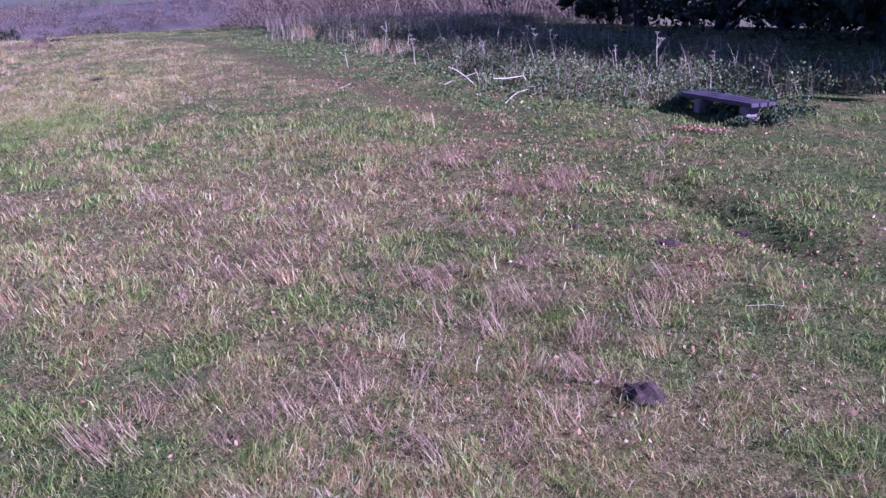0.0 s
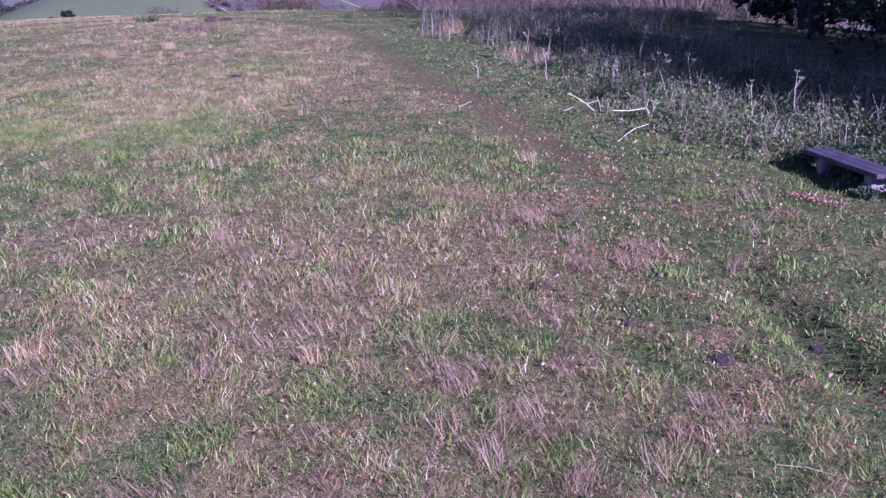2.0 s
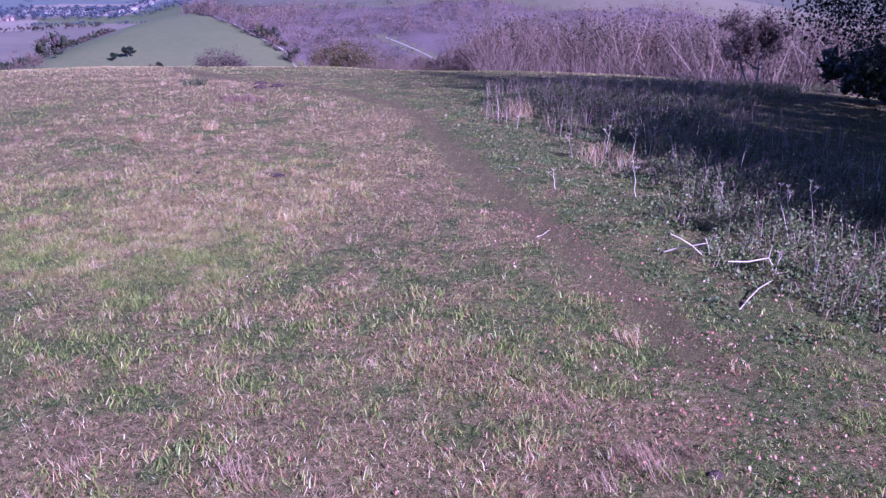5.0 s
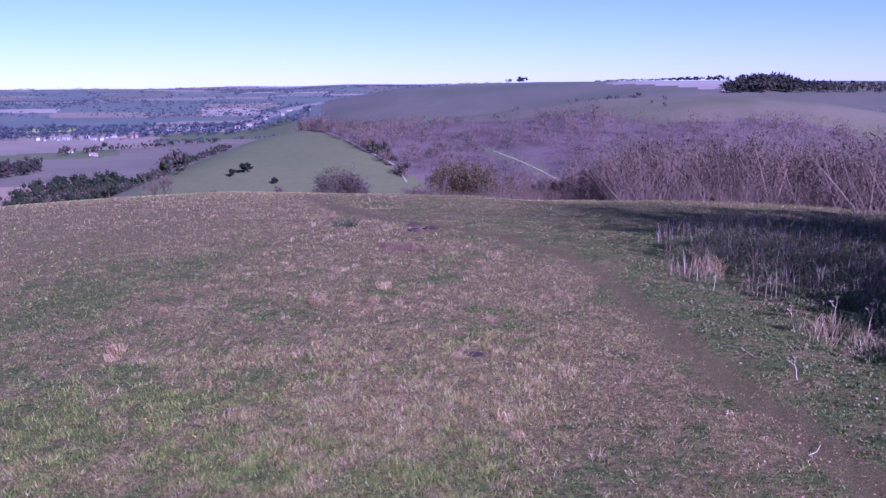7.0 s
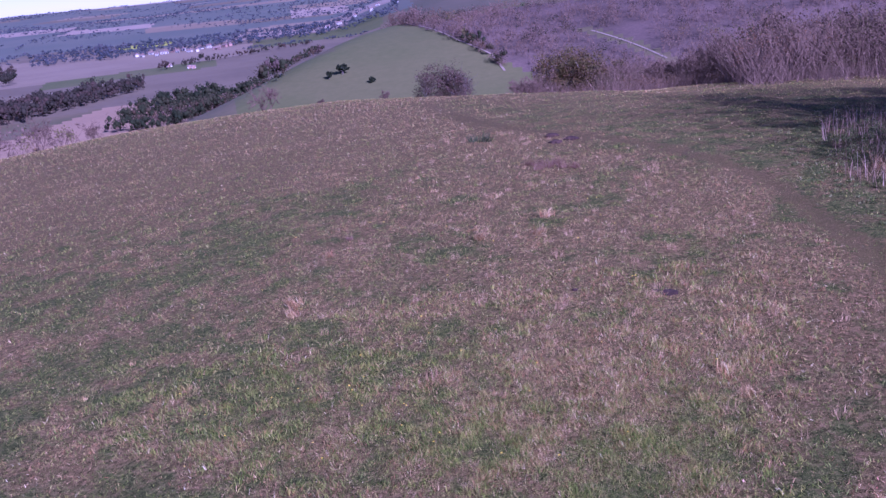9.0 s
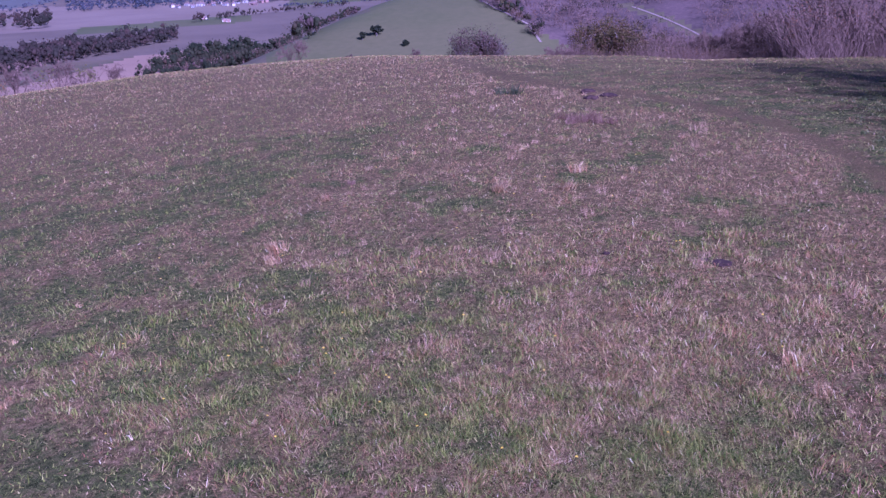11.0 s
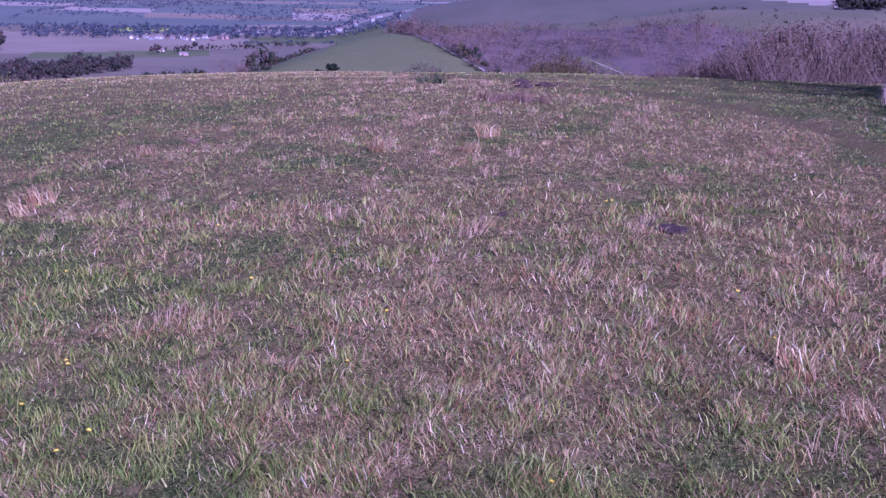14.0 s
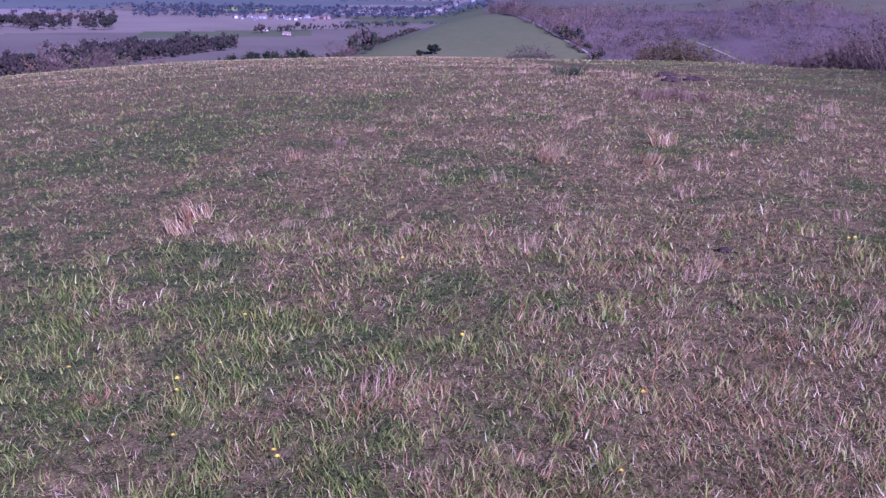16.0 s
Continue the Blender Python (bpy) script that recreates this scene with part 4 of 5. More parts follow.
# ---- the rough strip beside the path ----
M_HERB = blades_material("nettle_and_bramble_leaves", [(0.0, (0.0138, 0.023, 0.0055)), (0.4, (0.069, 0.103, 0.022)), (0.75, (0.172, 0.207, 0.0495)), (0.92, (0.276, 0.253, 0.11)), (1.0, (0.483, 0.38, 0.231))], 0.7, [(0.38, (0.0403, 0.0805, 0.0132)), (0.55, (0.138, 0.149, 0.044)), (0.66, (0.276, 0.149, 0.0825))], 0.4)
M_LITTER = blades_material("fallen_leaves", [(0.0, (0.144, 0.0432, 0.022)), (0.5, (0.36, 0.126, 0.066)), (0.85, (0.504, 0.264, 0.154)), (1.0, (0.6, 0.456, 0.297))], 1.0, [(0.4, (0.384, 0.12, 0.066)), (0.6, (0.504, 0.288, 0.176))], 0.25)
M_STALK = surface("dead_stalk", 20, 3, [(0.3, (0.368, 0.282, 0.176)), (0.7, (0.667, 0.529, 0.352))], [(0.4, (0.391, 0.299, 0.187)), (0.6, (0.644, 0.506, 0.341))], 0.5, 0.8)
M_PETAL = surface("yellow_petal", 60, 8, [(0.3, (0.70, 0.48, 0.02)), (0.7, (0.85, 0.66, 0.05))], [(0.4, (0.70, 0.50, 0.02)), (0.6, (0.85, 0.66, 0.05))], 0.5, 0.6)
M_STEM = surface("green_stem", 40, 8, [(0.3, (0.06, 0.09, 0.02)), (0.7, (0.12, 0.15, 0.04))], [(0.4, (0.06, 0.09, 0.02)), (0.6, (0.12, 0.15, 0.04))])


def build_rough_strip():
    g = np.random.default_rng(201)
    x, y = g.uniform(-16, 18, 60000), g.uniform(23.5, 84, 60000)
    d = weed_side(x, y)
    edge = np.interp(y, [24, 26, 30, 33, 36, 40, 44, 46.5, 53, 60, 66, 72, 84], [4.2, 2.7, 2.9, 3.8, 4.5, 5.3, 6.0, 5.5, 3.9, 3.5, 4.5, 8, 9]) + 1.2 * (vnoise(x, y, 1.8, 91) - 0.3)
    keep = ((d > edge) | (d > 1.0) & (g.random(60000) < 0.18)) & (d < 13 + 6 * step(50, 66, y)) & (vnoise(x, y, 0.9, 92) > 0.30) & ~((np.abs(x - 6.4) < 1.5) & (y < 24.2)) & (g.random(60000) < np.clip(1.5 - (y - 24) / 45, 0.34, 1))
    x, y, d, edge = x[keep][:13000], y[keep][:13000], d[keep][:13000], edge[keep][:13000]
    n = len(x)
    h = 0.09 + (0.28 + 0.50 * vnoise(x, y, 1.7, 93)) * step(-0.2, 1.8, d - edge)
    c = on_land(x, y)
    c[:, 2] += h * 0.5
    v, f = leaf_cloud(c, np.stack([np.full(n, 0.22), np.full(n, 0.22), h * 0.55], 1), 11, np.full(n, 0.047), g)
    tagged(new("rough_herbage", quick_mesh("rough_herbage", v, f, M_HERB)), "nettles, brambles and weeds beside the path", "weeds", kind="stuff")
    k = g.choice(np.nonzero(d > edge)[0], 11000)
    p = c[k] * [1, 1, 0]
    p[:, :2] += g.normal(size=(len(k), 2)) * 0.22
    p = on_land(p[:, 0], p[:, 1])
    hh = (h[k] + 0.08) * g.uniform(0.5, 1.65, len(k))
    v, f = blade_arrays(p, hh, 0.010 * g.uniform(0.6, 1.4, len(k)), g.uniform(0.1, 0.9, len(k)), g.uniform(0, 6.28, len(k)), g.uniform(0, 6.28, len(k)))
    tagged(new("dry_stems", quick_mesh("dry_stems", v, f, M_DEADSTEM)), "dry straw stems standing among the weeds", "weeds", kind="stuff")
    # a fringe of tall pale grass further on
    x, y = g.uniform(-10, 16, 40000), g.uniform(36, 84, 40000)
    d = weed_side(x, y)
    keep = (d > 2.4 + 1.8 * vnoise(x, y, 3, 94) + 4.5 * step(48, 42, y) + 4.5 * step(64, 72, y)) & (d < 16) & (vnoise(x, y, 1.0, 95) > 0.46)
    x, y = x[keep][:3000], y[keep][:3000]
    n = len(x)
    v, f = blade_arrays(on_land(x, y), g.uniform(0.5, 1.35, n), g.uniform(0.010, 0.022, n), g.uniform(0.05, 0.5, n), g.uniform(0, 6.28, n), g.uniform(0, 6.28, n))
    tagged(new("tall_grass", quick_mesh("tall_grass", v, f, M_DEADSTEM)), "tall pale dead grass standing in the shade", "grass", kind="stuff")


build_rough_strip()


M_BRAMBLE = blades_material("bramble_leaves", [(0.0, (0.015, 0.024, 0.008)), (0.6, (0.055, 0.08, 0.026)), (0.9, (0.11, 0.125, 0.05)), (1.0, (0.26, 0.22, 0.13))], 0.5, [(0.4, (0.03, 0.05, 0.016)), (0.6, (0.08, 0.09, 0.035))], 0.3)


def bramble(x, y, r, tall, seed):
    g = np.random.default_rng(seed)
    n = 44
    c = np.stack([g.normal(size=n) * r * 0.5, g.normal(size=n) * r * 0.5, g.uniform(0.02, tall, n)], 1)
    v, f = leaf_cloud(c, np.full((n, 3), 0.11), 11, np.full(n, 0.042), g)
    v[:, 2] = np.maximum(v[:, 2], -0.02)
    ob = new("bramble_clump", quick_mesh("bramble_clump", v, f, M_BRAMBLE))
    ob.location = (x, y, ground_at(x, y))
    tagged(ob, "low green bramble growing round the bench", "bramble", kind="stuff")


# along the bench, behind it, spread, height
for n, (u, b, r, tall) in enumerate(((-1.0, 0.5, 0.35, 0.34), (-0.3, 0.5, 0.35, 0.30), (0.4, 0.5, 0.35, 0.28), (1.05, 0.5, 0.35, 0.30), (-1.45, 0.05, 0.28, 0.38), (-1.35, -0.3, 0.2, 0.18), (0.1, 0.15, 0.3, 0.2),
                                     (0.45, -0.3, 0.22, 0.13), (1.05, -0.38, 0.16, 0.10), (-1.1, 1.1, 0.45, 0.42), (0.0, 1.1, 0.45, 0.42), (1.0, 1.1, 0.45, 0.40), (1.5, 0.1, 0.28, 0.24), (-1.75, 0.5, 0.35, 0.40), (-0.3, -0.05, 0.2, 0.12))):
    x, y = 6.36 + 0.413 * u + 0.911 * b, 22.03 - 0.911 * u + 0.413 * b
    bramble(x, y, r, tall, 600 + n)


def tuft(label, x, y, count, reach, width, lean_to, mat, seed, name="grass_tuft", flop=(0.5, 1.27)):
    """A tussock: blades springing from one root and falling to a side."""
    g = np.random.default_rng(seed)
    r = reach * 0.5 * np.sqrt(g.random(count))
    t = g.uniform(0, 6.28, count)
    p = np.stack([r * np.cos(t), r * np.sin(t), np.full(count, -0.03)], 1)
    v, f = blade_arrays(p, reach * g.uniform(0.3, 1.0, count), width * g.uniform(0.6, 1.3, count), g.uniform(*flop, count), g.uniform(0, 6.28, count), lean_to + g.normal(size=count) * 0.9)
    ob = new(name, quick_mesh(name, v, f, mat))
    ob.location = (x, y, ground_at(x, y))
    return tagged(ob, label, "grass tuft", "grass tussocks in the meadow")


def build_tufts():
    pale = "pale straw tussock leaning over in the turf"
    spots = [(-6.5, 13.1, 0.5), (-6.3, 13.5, 0.45), (-6.1, 13.0, 0.4), (-4.5, 11.9, 0.26), (-0.53, 13.93, 0.42), (-2.26, 13.4, 0.38), (-1.5, 13.2, 0.3), (3.0, 11.5, 0.36), (4.0, 10.9, 0.42), (1.78, 17.25, 0.34), (2.3, 10.15, 0.34), (-0.3, 23.6, 0.5), (1.6, 22.6, 0.4),
             (-20.5, 41.3, 0.5), (-21.2, 42.3, 0.42), (-18.8, 44.2, 0.55), (-24.5, 34.8, 0.55), (-24.0, 33.9, 0.5), (-26.1, 39.7, 0.5), (-18.4, 42.0, 0.5), (-10.0, 30.8, 0.42), (-9.3, 29.6, 0.4), (-6.4, 50.6, 1.2), (-7.0, 51.2, 1.1), (-1.7, 40.4, 0.9), (-2.3, 40.9, 0.9)]
    for n, (x, y, h) in enumerate(spots):
        tuft(pale, x, y, 90 if h > 0.45 else 60, h, 0.008 + 0.006 * (y > 30), 2.4 + (n % 5) * 0.9, M_STRAW, 300 + n)
    rust = "russet-brown tussock of dry heathy grass"
    for n, (x, y, h) in enumerate(((-22.6, 54.2, 0.9), (-21.9, 53.6, 0.8), (-21.1, 53.4, 0.8), (-20.4, 53.2, 0.7), (-23.2, 54.5, 0.7), (-21.7, 54.3, 0.9), (-22.3, 53.3, 0.7), (-26.5, 42.0, 0.4))):
        tuft(rust, x, y, 110, h * 0.7, 0.013, n * 1.3, M_RUST, 340 + n)
    g = random.Random(31)
    base = [tuft("small tussock of longer grass in the meadow", 0, 20, 46, 0.20, 0.008, 1.0, m, 360 + k) for k, m in enumerate((M_STRAW, M_GRASS, M_STRAW))]
    made = 0
    while made < 60:
        x, y = g.uniform(-32, 6), g.uniform(8, 60)
        if path_side(np.array(x), np.array(y)) > -0.9 or not meadow(x, y):
            continue
        if made < 3:
            base[made].location = (x, y, ground_at(x, y))
        else:
            copy_thing(base[made % 3], pose(x, y, ground_at(x, y), 0, 0, g.uniform(0, 360)))
        made += 1
    # bleached seed-stems in thin upright tufts, thickest in the middle of the meadow
    kinds = [tuft("thin upright tuft of bleached grass stems", 0, 20, n, h, 0.006, 1.0 + k, M_BLEACHED, 470 + k, "grass_tuft", (0.15, 0.95)) for k, (n, h) in enumerate(((34, 0.34), (26, 0.27), (44, 0.42), (22, 0.22), (30, 0.30)))]
    made = 0
    while made < 150:
        x, y = g.uniform(-34, 1), g.uniform(15, 72)
        d = float(path_side(np.array(x), np.array(y)))
        if d > -1.2 or not meadow(x, y) or g.random() > math.exp(-(((d + 8) / 8) ** 2)) * (0.35 + 0.65 * (y > 32)):
            continue
        if made < 5:
            kinds[made].location = (x, y, ground_at(x, y))
        else:
            copy_thing(kinds[g.randrange(5)], pose(x, y, ground_at(x, y), 0, 0, g.uniform(0, 360)))
        made += 1
    # matted straw, combed flat in swirls, where the walk begins
    mats = [tuft("matted swirl of flattened straw-pink grass", 0, 12, n, h, 0.007, 0.7 * k, M_MATTED, 520 + k, "grass_tuft", (1.0, 1.42)) for k, (n, h) in enumerate(((44, 0.46), (34, 0.52), (54, 0.40), (38, 0.58)))]
    made = 0
    while made < 120:
        x, y = g.uniform(-8.5, 4.5), 8.4 + 13 * g.random() ** 1.4
        if not meadow(x, y) or vnoise(np.array([x]), np.array([y]), 1.6, 71)[0] < 0.48 + 0.18 * (x > 1.5):
            continue
        if made < 4:
            mats[made].location = (x, y, ground_at(x, y))
        else:
            copy_thing(mats[g.randrange(4)], pose(x, y, ground_at(x, y), 0, 0, 140 + g.gauss(0, 60)))
        made += 1
    # the tangle of tall dead grass at the edge of the weeds
    for n, (x, y, h) in enumerate(((-1.9, 39.4, 1.15), (-2.5, 39.9, 1.0), (-1.3, 38.8, 1.0), (-0.6, 38.4, 0.8), (-3.3, 41.0, 0.8), (-7.0, 50.0, 1.1), (-6.5, 49.4, 1.0))):
        tuft("tall tangled tuft of bleached dead grass", x, y, 40, h, 0.009, 0.6 + n, M_BLEACHED, 480 + n, "grass_tuft", (0.1, 1.1))
    tuft("dark green spiky plant on the brow", -29.1, 63.2, 64, 0.85, 0.04, 0.3, M_BRAMBLE, 390, "thistle_plant", (0.2, 1.2))
    tuft("dark green spiky plant on the brow", -29.9, 63.3, 44, 0.6, 0.035, 2.3, M_BRAMBLE, 391, "thistle_plant", (0.5, 1.25))


M_BLEACHED = blades_material("bleached_grass", [(0.0, (0.22, 0.114, 0.0517)), (0.4, (0.466, 0.295, 0.138)), (0.85, (0.632, 0.442, 0.23)), (1.0, (0.846, 0.67, 0.391))], 0.6, [(0.4, (0.412, 0.234, 0.115)), (0.6, (0.659, 0.469, 0.253))], 0.4)
M_MATTED = blades_material("matted_straw", [(0.0, (0.137, 0.067, 0.0319)), (0.4, (0.329, 0.194, 0.0957)), (0.85, (0.494, 0.322, 0.173)), (1.0, (0.769, 0.563, 0.345))], 0.6, [(0.4, (0.329, 0.161, 0.0829)), (0.6, (0.466, 0.315, 0.173))], 0.35)
M_RUST = blades_material("russet_grass", [(0.0, (0.10, 0.055, 0.03)), (0.6, (0.23, 0.13, 0.075)), (1.0, (0.38, 0.26, 0.16))], 1.0, [(0.4, (0.18, 0.09, 0.05)), (0.6, (0.27, 0.17, 0.10))], 0.3)
build_tufts()


def limb(points, r0, r1):
    """A bent stick through points."""
    segs = [(np.array(p), np.array(q), r0 + (r1 - r0) * k / (len(points) - 1), r0 + (r1 - r0) * (k + 1) / (len(points) - 1)) for k, (p, q) in enumerate(zip(points, points[1:]))]
    v, f = tubes(segs, 6)
    return quick_mesh("limb", v, f, M_STALK)


def dead_stick(x, y, parts_, label):
    """A fallen bleached branch: one stem and its forks, lying on the weeds."""
    thing = new("dead_branch")
    thing.location = (x, y, ground_at(x, y))
    tagged(thing, label, "branch")
    for k, (pts, r0, r1) in enumerate(parts_):
        part("stem" if k == 0 else "fork", limb(pts, r0 * 0.75, r1 * 0.75), M_STALK, thing)
    return thing


def stalk(x, y, h, seed, lean=None, rays=7):
    """A dead umbellifer: a grooved stem, forks and the ribs of its heads."""
    g = random.Random(seed)
    thing = new("hogweed_stalk")
    thing.location = (x, y, ground_at(x, y) - 0.04)
    tagged(thing, "bleached dead hogweed stalk with ribbed heads", "dead stalk", "dead stalks in the weeds")
    lean = lean or (g.uniform(-0.18, 0.18), g.uniform(-0.12, 0.12))
    pts = [(lean[0] * h * t + g.gauss(0, 0.012), lean[1] * h * t, h * 0.82 * t) for t in (0, 0.3, 0.6, 0.85, 1.0)]
    part("stem", limb(pts, 0.015, 0.007), M_STALK, thing)
    for k in range(2 + (h > 1.0)):
        a = g.uniform(0, 6.28)
        s = Vector(pts[3 if k else 4])
        e = s + Vector((math.cos(a) * 0.16 * (k > 0), math.sin(a) * 0.16 * (k > 0), h * 0.16))
        part("fork", limb([tuple(s), tuple(s.lerp(e, 0.5)), tuple(e)], 0.007, 0.004), M_STALK, thing)
        for m in range(rays):
            b = 6.28 * m / rays
            part("rib", limb([tuple(e), tuple(e + Vector((math.cos(b) * 0.07, math.sin(b) * 0.07, 0.06)))], 0.003, 0.004), M_STALK, thing)


def build_dead_wood():
    pale = "bleached fallen branch lying in the weeds"
    dead_stick(0.14, 29.1, [([(0, 0, 0.06), (0.3, -0.04, 0.2), (0.62, -0.15, 0.3), (0.93, -0.2, 0.40)], 0.028, 0.018), ([(0.12, -0.45, 0.62), (0.35, -0.4, 0.52), (0.62, -0.15, 0.30), (0.85, -0.04, 0.08)], 0.016, 0.02), ([(0.9, -0.2, 0.52), (0.98, -0.1, 0.3), (1.02, 0.0, 0.08)], 0.014, 0.016)], pale)
    dead_stick(1.5, 27.9, [([(0, -0.3, 0.36), (0.42, -0.1, 0.33), (0.88, 0.3, 0.34), (0.96, 0.32, 0.2), (1.0, 0.2, -0.02)], 0.020, 0.024), ([(0.88, 0.3, 0.34), (0.93, 0.35, 0.6)], 0.014, 0.007), ([(1.0, 0.2, 0.02), (1.3, 0.3, 0.05)], 0.015, 0.009)], pale)
    dead_stick(1.69, 25.65, [([(0, 0, 0.03), (0.2, 0.5, 0.12), (0.42, 1.1, 0.16), (0.75, 1.9, 0.12)], 0.020, 0.014), ([(0.42, 1.1, 0.16), (0.3, 1.5, 0.1)], 0.012, 0.007)], pale)
    dead_stick(-5.2, 38.3, [([(0, 0, 0.02), (0.45, -0.5, 0.1), (0.8, -1.1, 0.05)], 0.014, 0.010)], "thin pale stick beside the path")
    dead_stick(-3.0, 30.0, [([(0, 0, 0.02), (0.16, 0.15, 0.06), (0.24, 0.5, 0.08), (0.26, 0.75, 0.02)], 0.012, 0.008)], "thin pale stick beside the path")
    dead_stick(3.6, 11.2, [([(0, 0, 0.04), (0.3, -0.04, 0.06), (0.62, -0.12, 0.03)], 0.005, 0.003)], "long dry stem lying in the turf")
    for n, (x, y, h) in enumerate(((3.06, 30.66, 1.55), (3.25, 31.05, 1.45), (2.5, 27.9, 0.62), (-0.8, 34.8, 1.05), (-3.3, 40.7, 0.85), (-3.2, 35.5, 0.62), (6.1, 27.9, 1.4), (-1.2, 40.2, 1.2), (-2.2, 41.2, 1.15), (-0.7, 40.9, 1.1), (3.8, 32.5, 1.2), (1.6, 33.4, 0.9), (5.2, 29.0, 1.0), (-6.2, 46.3, 0.6), (0.4, 37.5, 1.1), (2.2, 38.2, 1.3), (7.5, 27.0, 0.9))):
        stalk(x, y, h, 400 + n, (-0.24, -0.2) if n < 2 else None)


build_dead_wood()


def molehill(label, x, y, r, tall, seed, name="molehill"):
    bm = bmesh.new()
    bmesh.ops.create_icosphere(bm, subdivisions=3, radius=1)
    g = random.Random(seed)
    off = Vector((g.uniform(0, 50), g.uniform(0, 50), 0))
    for v in bm.verts:
        k = 1 + 0.35 * noise.noise(v.co * 2.2 + off) + 0.18 * noise.noise(v.co * 6 + off)
        v.co = Vector((v.co.x * r * k, v.co.y * r * k, max(v.co.z, -0.3) * tall * k))
    ob = part(name, bm, M_SOIL)
    ob.location = (x, y, ground_at(x, y))
    return tagged(ob, label, "molehill", "molehills on the hilltop")


def build_molehills():
    molehill("fresh dark molehill of crumbled soil in the grass", 1.97, 9.22, 0.22, 0.15, 1)
    for n, (x, y, r) in enumerate(((0.63, 16.08, 0.17), (2.02, 14.78, 0.13), (3.24, 13.65, 0.16), (-15.24, 36.06, 0.10), (-12.35, 35.85, 0.26), (-12.75, 35.95, 0.12), (-24.86, 63.17, 0.4), (-23.4, 62.05, 0.5), (-23.95, 61.0, 0.38), (4.6, 14.6, 0.12), (1.1, 19.0, 0.1))):
        molehill("low worn scrape of dark bare soil", x, y, r, 0.05 if y < 50 else 0.16, 10 + n)


build_molehills()


def flower(x, y, h):
    thing = new("yellow_flower")
    thing.location = (x, y, ground_at(x, y))
    tagged(thing, "small yellow hawkbit flower on a thin stem", "flower", "yellow flowers in the meadow")
    v, f = tubes([(np.array([0, 0, -0.02]), np.array([0.01, 0, h * 0.6]), 0.003, 0.0025), (np.array([0.01, 0, h * 0.6]), np.array([0.0, 0.01, h]), 0.0025, 0.002)], 4)
    part("stem", quick_mesh("stem", v, f, M_STEM), M_STEM, thing)
    bm = bmesh.new()
    for ring, (r, z) in enumerate(((0.027, 0.004), (0.017, 0.010))):
        for k in range(11):
            a = 6.283 * (k + 0.5 * ring) / 11
            c, s = math.cos(a), math.sin(a)
            p = [bm.verts.new((c * q - s * w, s * q + c * w + 0.01, h + zz)) for q, w, zz in ((0.002, 0, 0), (r * 0.6, 0.005, z), (r, 0.003, z * 1.3), (r, -0.003, z * 1.3), (r * 0.6, -0.005, z))]
            bm.faces.new(p)
    part("head", bm, M_PETAL, thing, "bright yellow flower head")
    return thing


def build_flowers():
    spots = [(-16.95, 27.87), (-18.86, 28.54), (-18.14, 27.82), (-14.2, 28.92), (-14.55, 30.53), (-16.45, 32.43), (-16.64, 26.92), (-15.6, 26.7), (-17.05, 27.95), (-10.9, 32.58), (-23.63, 38.43), (-18.37, 32.16), (-21.0, 28.03), (-19.04, 28.81), (-10.29, 31.17), (-19.14, 33.39), (-12.58, 26.09), (-0.86, 12.93)]
    g = random.Random(77)
    while len(spots) < 90:
        x, y = g.uniform(-30, -9), g.uniform(24, 48)
        if path_side(np.array(x), np.array(y)) < -5 and g.random() < 0.3 + 0.5 * (x < -16):
            spots.append((x, y))
    first = flower(*spots[0], 0.17)
    for x, y in spots[1:]:
        copy_thing(first, pose(x, y, ground_at(x, y), g.uniform(-14, 14), g.uniform(-14, 14), g.uniform(0, 360)))


build_flowers()


def build_litter():
    g = np.random.default_rng(501)
    x, y = g.uniform(-9, 12, 60000), g.uniform(8, 38, 60000)
    d = path_side(x, y)
    dense = 0.08 + 1.3 * np.exp(-((d / 2.0) ** 2)) * step(13, 20, y) * step(36, 29, y) + 1.2 * np.exp(-(((x - 3.0) / 4) ** 2) - ((y - 16) / 8) ** 2)
    keep = g.random(60000) < dense * np.clip(vnoise(x, y, 0.7, 97) * 4 - 1.4, 0.1, 1)
    x, y = x[keep][:26000], y[keep][:26000]
    # drifts in the scuffed ground before the bench
    s, j = g.random(420), g.normal(size=(2, 420)) * 0.13
    x, y = np.append(x, 5.0 + 0.9 * s + j[0]), np.append(y, 20.95 - 0.7 * s + j[1])
    j = g.normal(size=(2, 160)) * 0.17
    x, y = np.append(x, 4.85 + j[0]), np.append(y, 19.65 + j[1])
    n = len(x)
    v, f = leaf_cloud(on_land(x, y, 0.065), np.full((n, 3), 0.03), 1, 0.012 + 0.026 * g.random(n) ** 1.6, g)
    tagged(new("fallen_leaves", quick_mesh("fallen_leaves", v, f, M_LITTER)), "fallen brown and tan leaves on the turf", "leaves", kind="stuff")


build_litter()

# ---- the village and the farm, far below ----
M_RENDER = surface("white_render", 2, 0.3, [(0.3, (0.38, 0.36, 0.33)), (0.7, (0.5, 0.48, 0.44))], [(0.4, (0.38, 0.36, 0.33)), (0.6, (0.5, 0.48, 0.44))])
M_BRICK = surface("red_brick_wall", 3, 0.4, [(0.3, (0.22, 0.13, 0.10)), (0.7, (0.34, 0.21, 0.16))], [(0.4, (0.24, 0.15, 0.11)), (0.6, (0.33, 0.21, 0.16))])
M_TILE = surface("roof_tiles", 3, 0.4, [(0.3, (0.12, 0.09, 0.08)), (0.7, (0.24, 0.17, 0.14))], [(0.4, (0.13, 0.1, 0.09)), (0.6, (0.22, 0.16, 0.13))])
M_PANE = material("dark_pane", 0.1)[0]
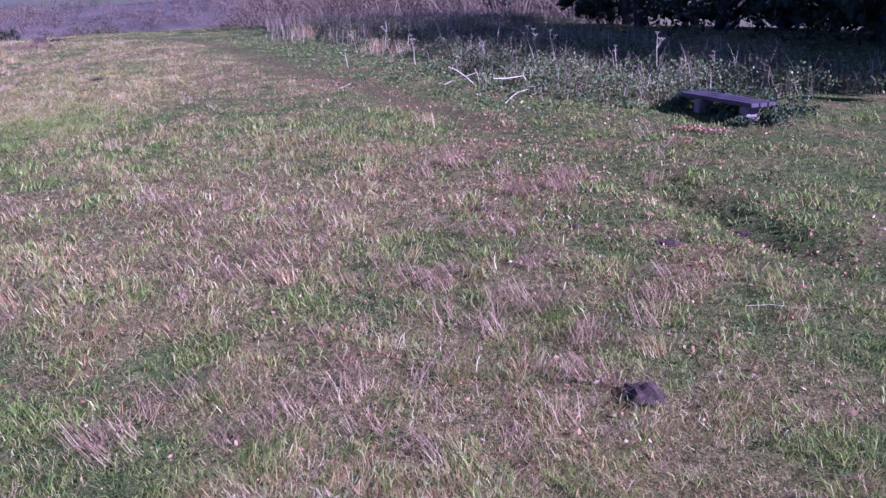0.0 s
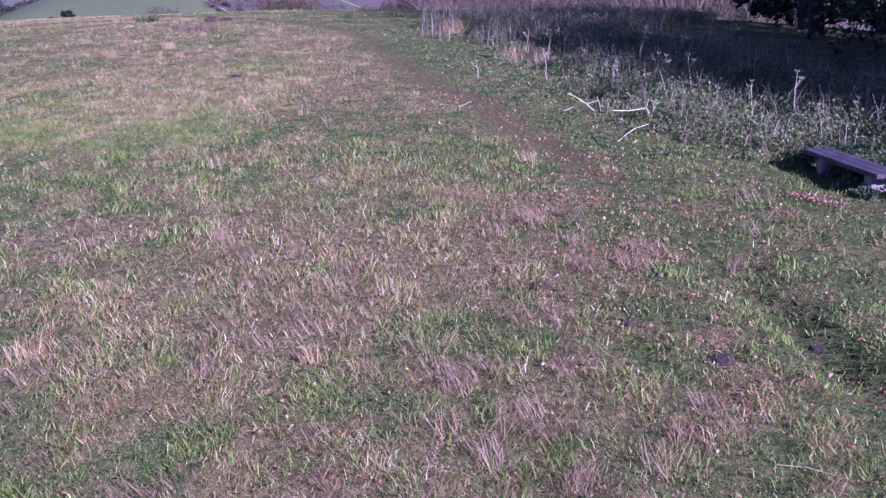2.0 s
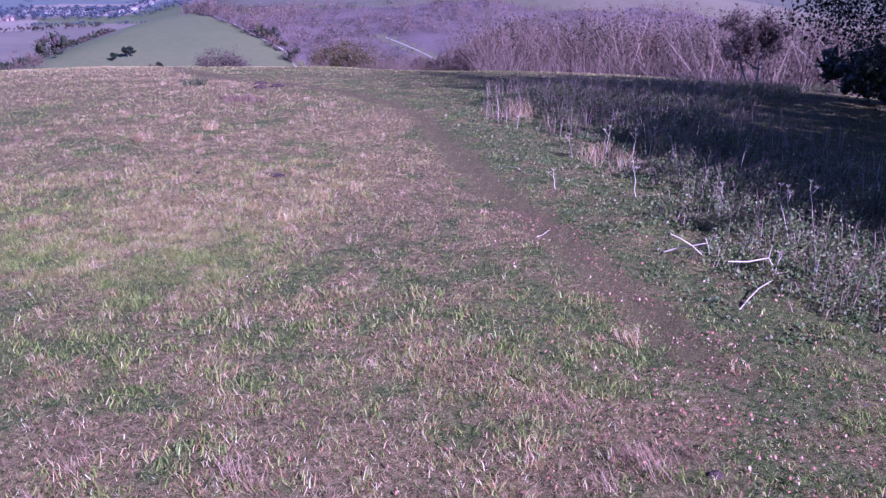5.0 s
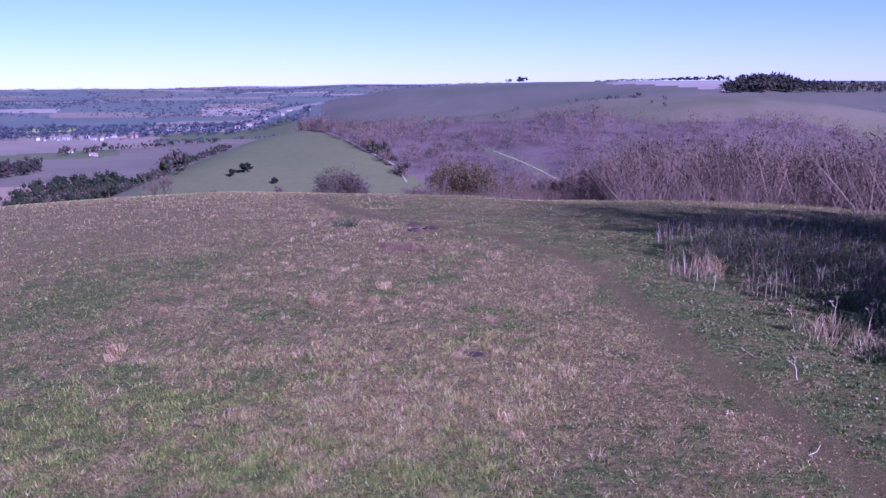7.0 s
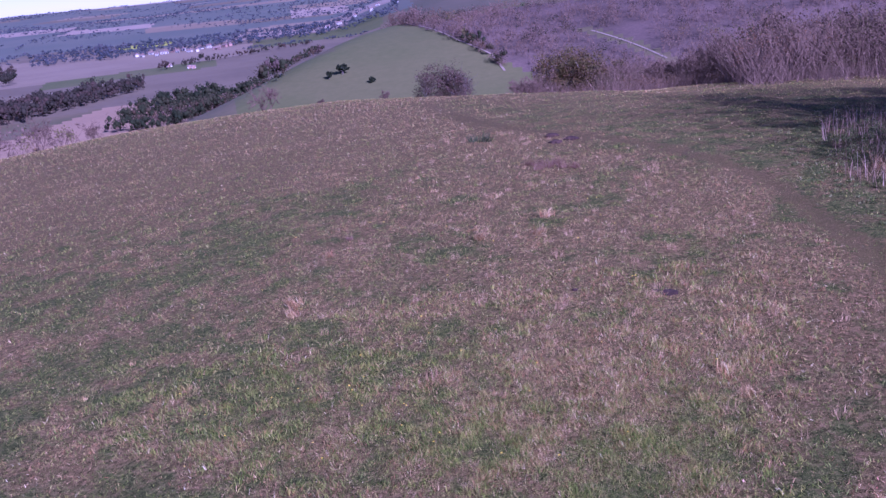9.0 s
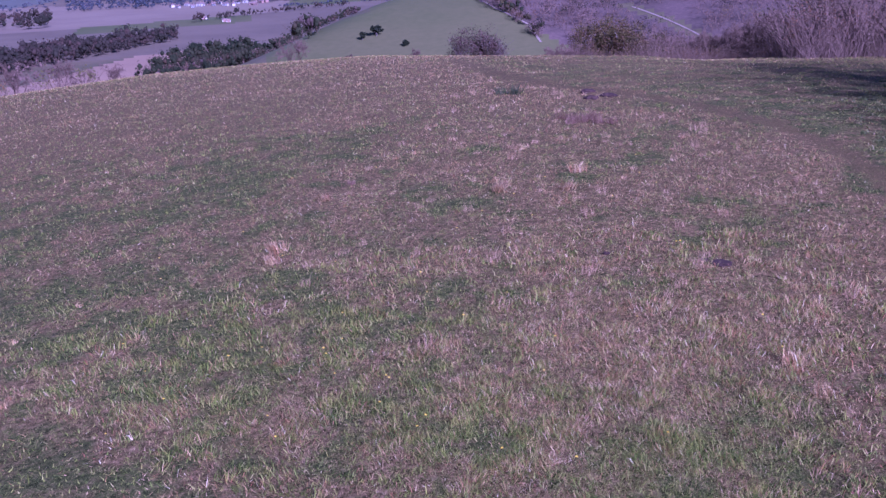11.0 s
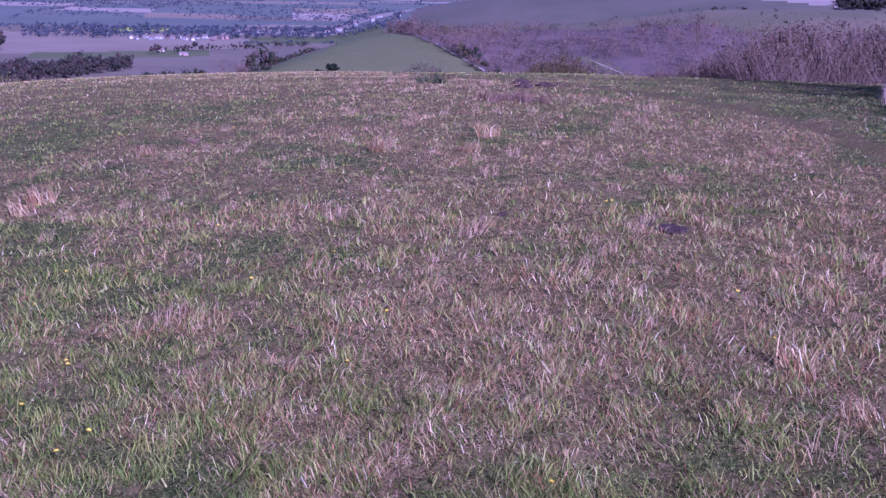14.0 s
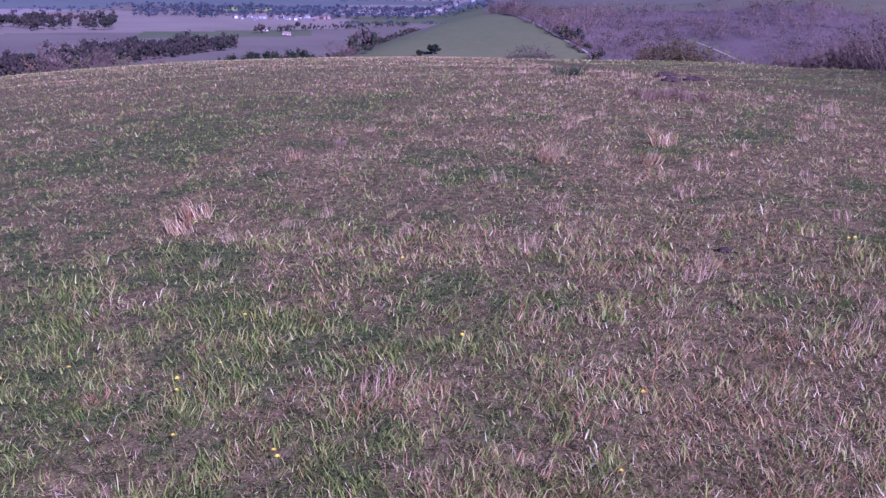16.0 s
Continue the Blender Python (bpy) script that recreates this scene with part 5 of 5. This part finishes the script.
M_PANE.node_tree.nodes["Principled BSDF"].inputs["Base Color"].default_value = (0.03, 0.035, 0.04, 1)


def house(a, r, length, wide, tall, turn, walls, label, name="house"):
    x, y = at_bearing(a, r)
    thing = new(name)
    thing.location = (x, y, ground_at(x, y) - 0.4)
    thing.rotation_euler = (0, 0, turn)
    tagged(thing, label, "house" if name == "house" else "barn", "village houses" if name == "house" else "farm barns")
    part("wall", block((length, wide, tall), (0, 0, tall / 2), 0.02), walls, thing)
    bm = bmesh.new()
    L, W, H = length / 2 + 0.4, wide / 2 + 0.4, wide * 0.42
    p = [bm.verts.new(c) for c in ((-L, -W, tall), (L, -W, tall), (L, W, tall), (-L, W, tall), (-L, 0, tall + H), (L, 0, tall + H))]
    for q in ((0, 1, 5, 4), (2, 3, 4, 5), (1, 2, 5), (3, 0, 4), (3, 2, 1, 0)):
        bm.faces.new([p[k] for k in q])
    roof = part("roof", bm, M_TILE, thing)
    if name == "house":
        part("chimney", block((0.9, 0.7, 2.2), (length * 0.34, 0, tall + H), 0.02), M_BRICK, roof)
        for k in range(3):
            for lev in (0.28, 0.7):
                part("window", block((1.1, 0.1, 1.1), ((k - 1) * length * 0.3, -wide / 2, tall * lev), 0.02), M_PANE, thing)
    else:
        part("door", block((3.2, 0.12, 3.2), (0, -wide / 2, 1.7), 0.02), M_BRICK, thing)


def build_village():
    g = random.Random(5)
    for k in range(17):
        a = 36.6 + 5.0 * k / 16 + g.uniform(-0.14, 0.14)
        white = g.random() < 0.5
        house(a, 1345 + g.uniform(0, 70), g.uniform(4.5, 7.5), g.uniform(4, 5), g.uniform(2.6, 3.8), g.uniform(-0.6, 0.9), M_RENDER if white else M_BRICK, "white rendered village house with a tiled roof" if white else "red brick village house with a tiled roof")
    for k in range(6):
        house(27.2 + 0.75 * k + g.uniform(-0.3, 0.3), 1590 + g.uniform(-70, 90), g.uniform(5, 8), g.uniform(4, 5), g.uniform(3, 4), g.uniform(-0.6, 0.9), M_RENDER, "white rendered village house with a tiled roof")
    for a, r, n in ((40.1, 1118, 7), (39.0, 1060, 5), (38.8, 1052, 4)):
        house(a, r, n, 4, 2.2, 0.7, M_RENDER, "pale farm barn among hedges", "barn")


build_village()


def strip(name, label, points, wide, mat):
    """A track laid over the land along a bent line."""
    line = []
    for (a0, r0), (a1, r1) in zip(points, points[1:]):
        for k in range(12):
            line.append(at_bearing(a0 + (a1 - a0) * k / 12, r0 + (r1 - r0) * k / 12))
    verts = []
    for k, (x, y) in enumerate(line):
        x2, y2 = line[min(k + 1, len(line) - 1)]
        x1, y1 = line[max(k - 1, 0)]
        d = Vector((x2 - x1, y2 - y1)).normalized() * wide / 2
        for s in (-1, 1):
            px, py = x - d.y * s, y + d.x * s
            verts.append((px, py, ground_at(px, py) + 0.2))
    faces = [(2 * k, 2 * k + 1, 2 * k + 3, 2 * k + 2) for k in range(len(line) - 1)]
    return tagged(new(name, mesh_of(name, verts, faces, mat)), label, "track", kind="structure")


strip("chalk_track", "white chalk track along the wood edge", [(27.3, 624), (25.6, 575), (24.1, 533), (22.3, 499), (21.6, 466)], 1.1, M_PALE)
strip("chalk_track", "pale chalk ride through the wood", [(16.6, 530), (14.4, 489), (12.4, 452)], 1.0, M_PALE)
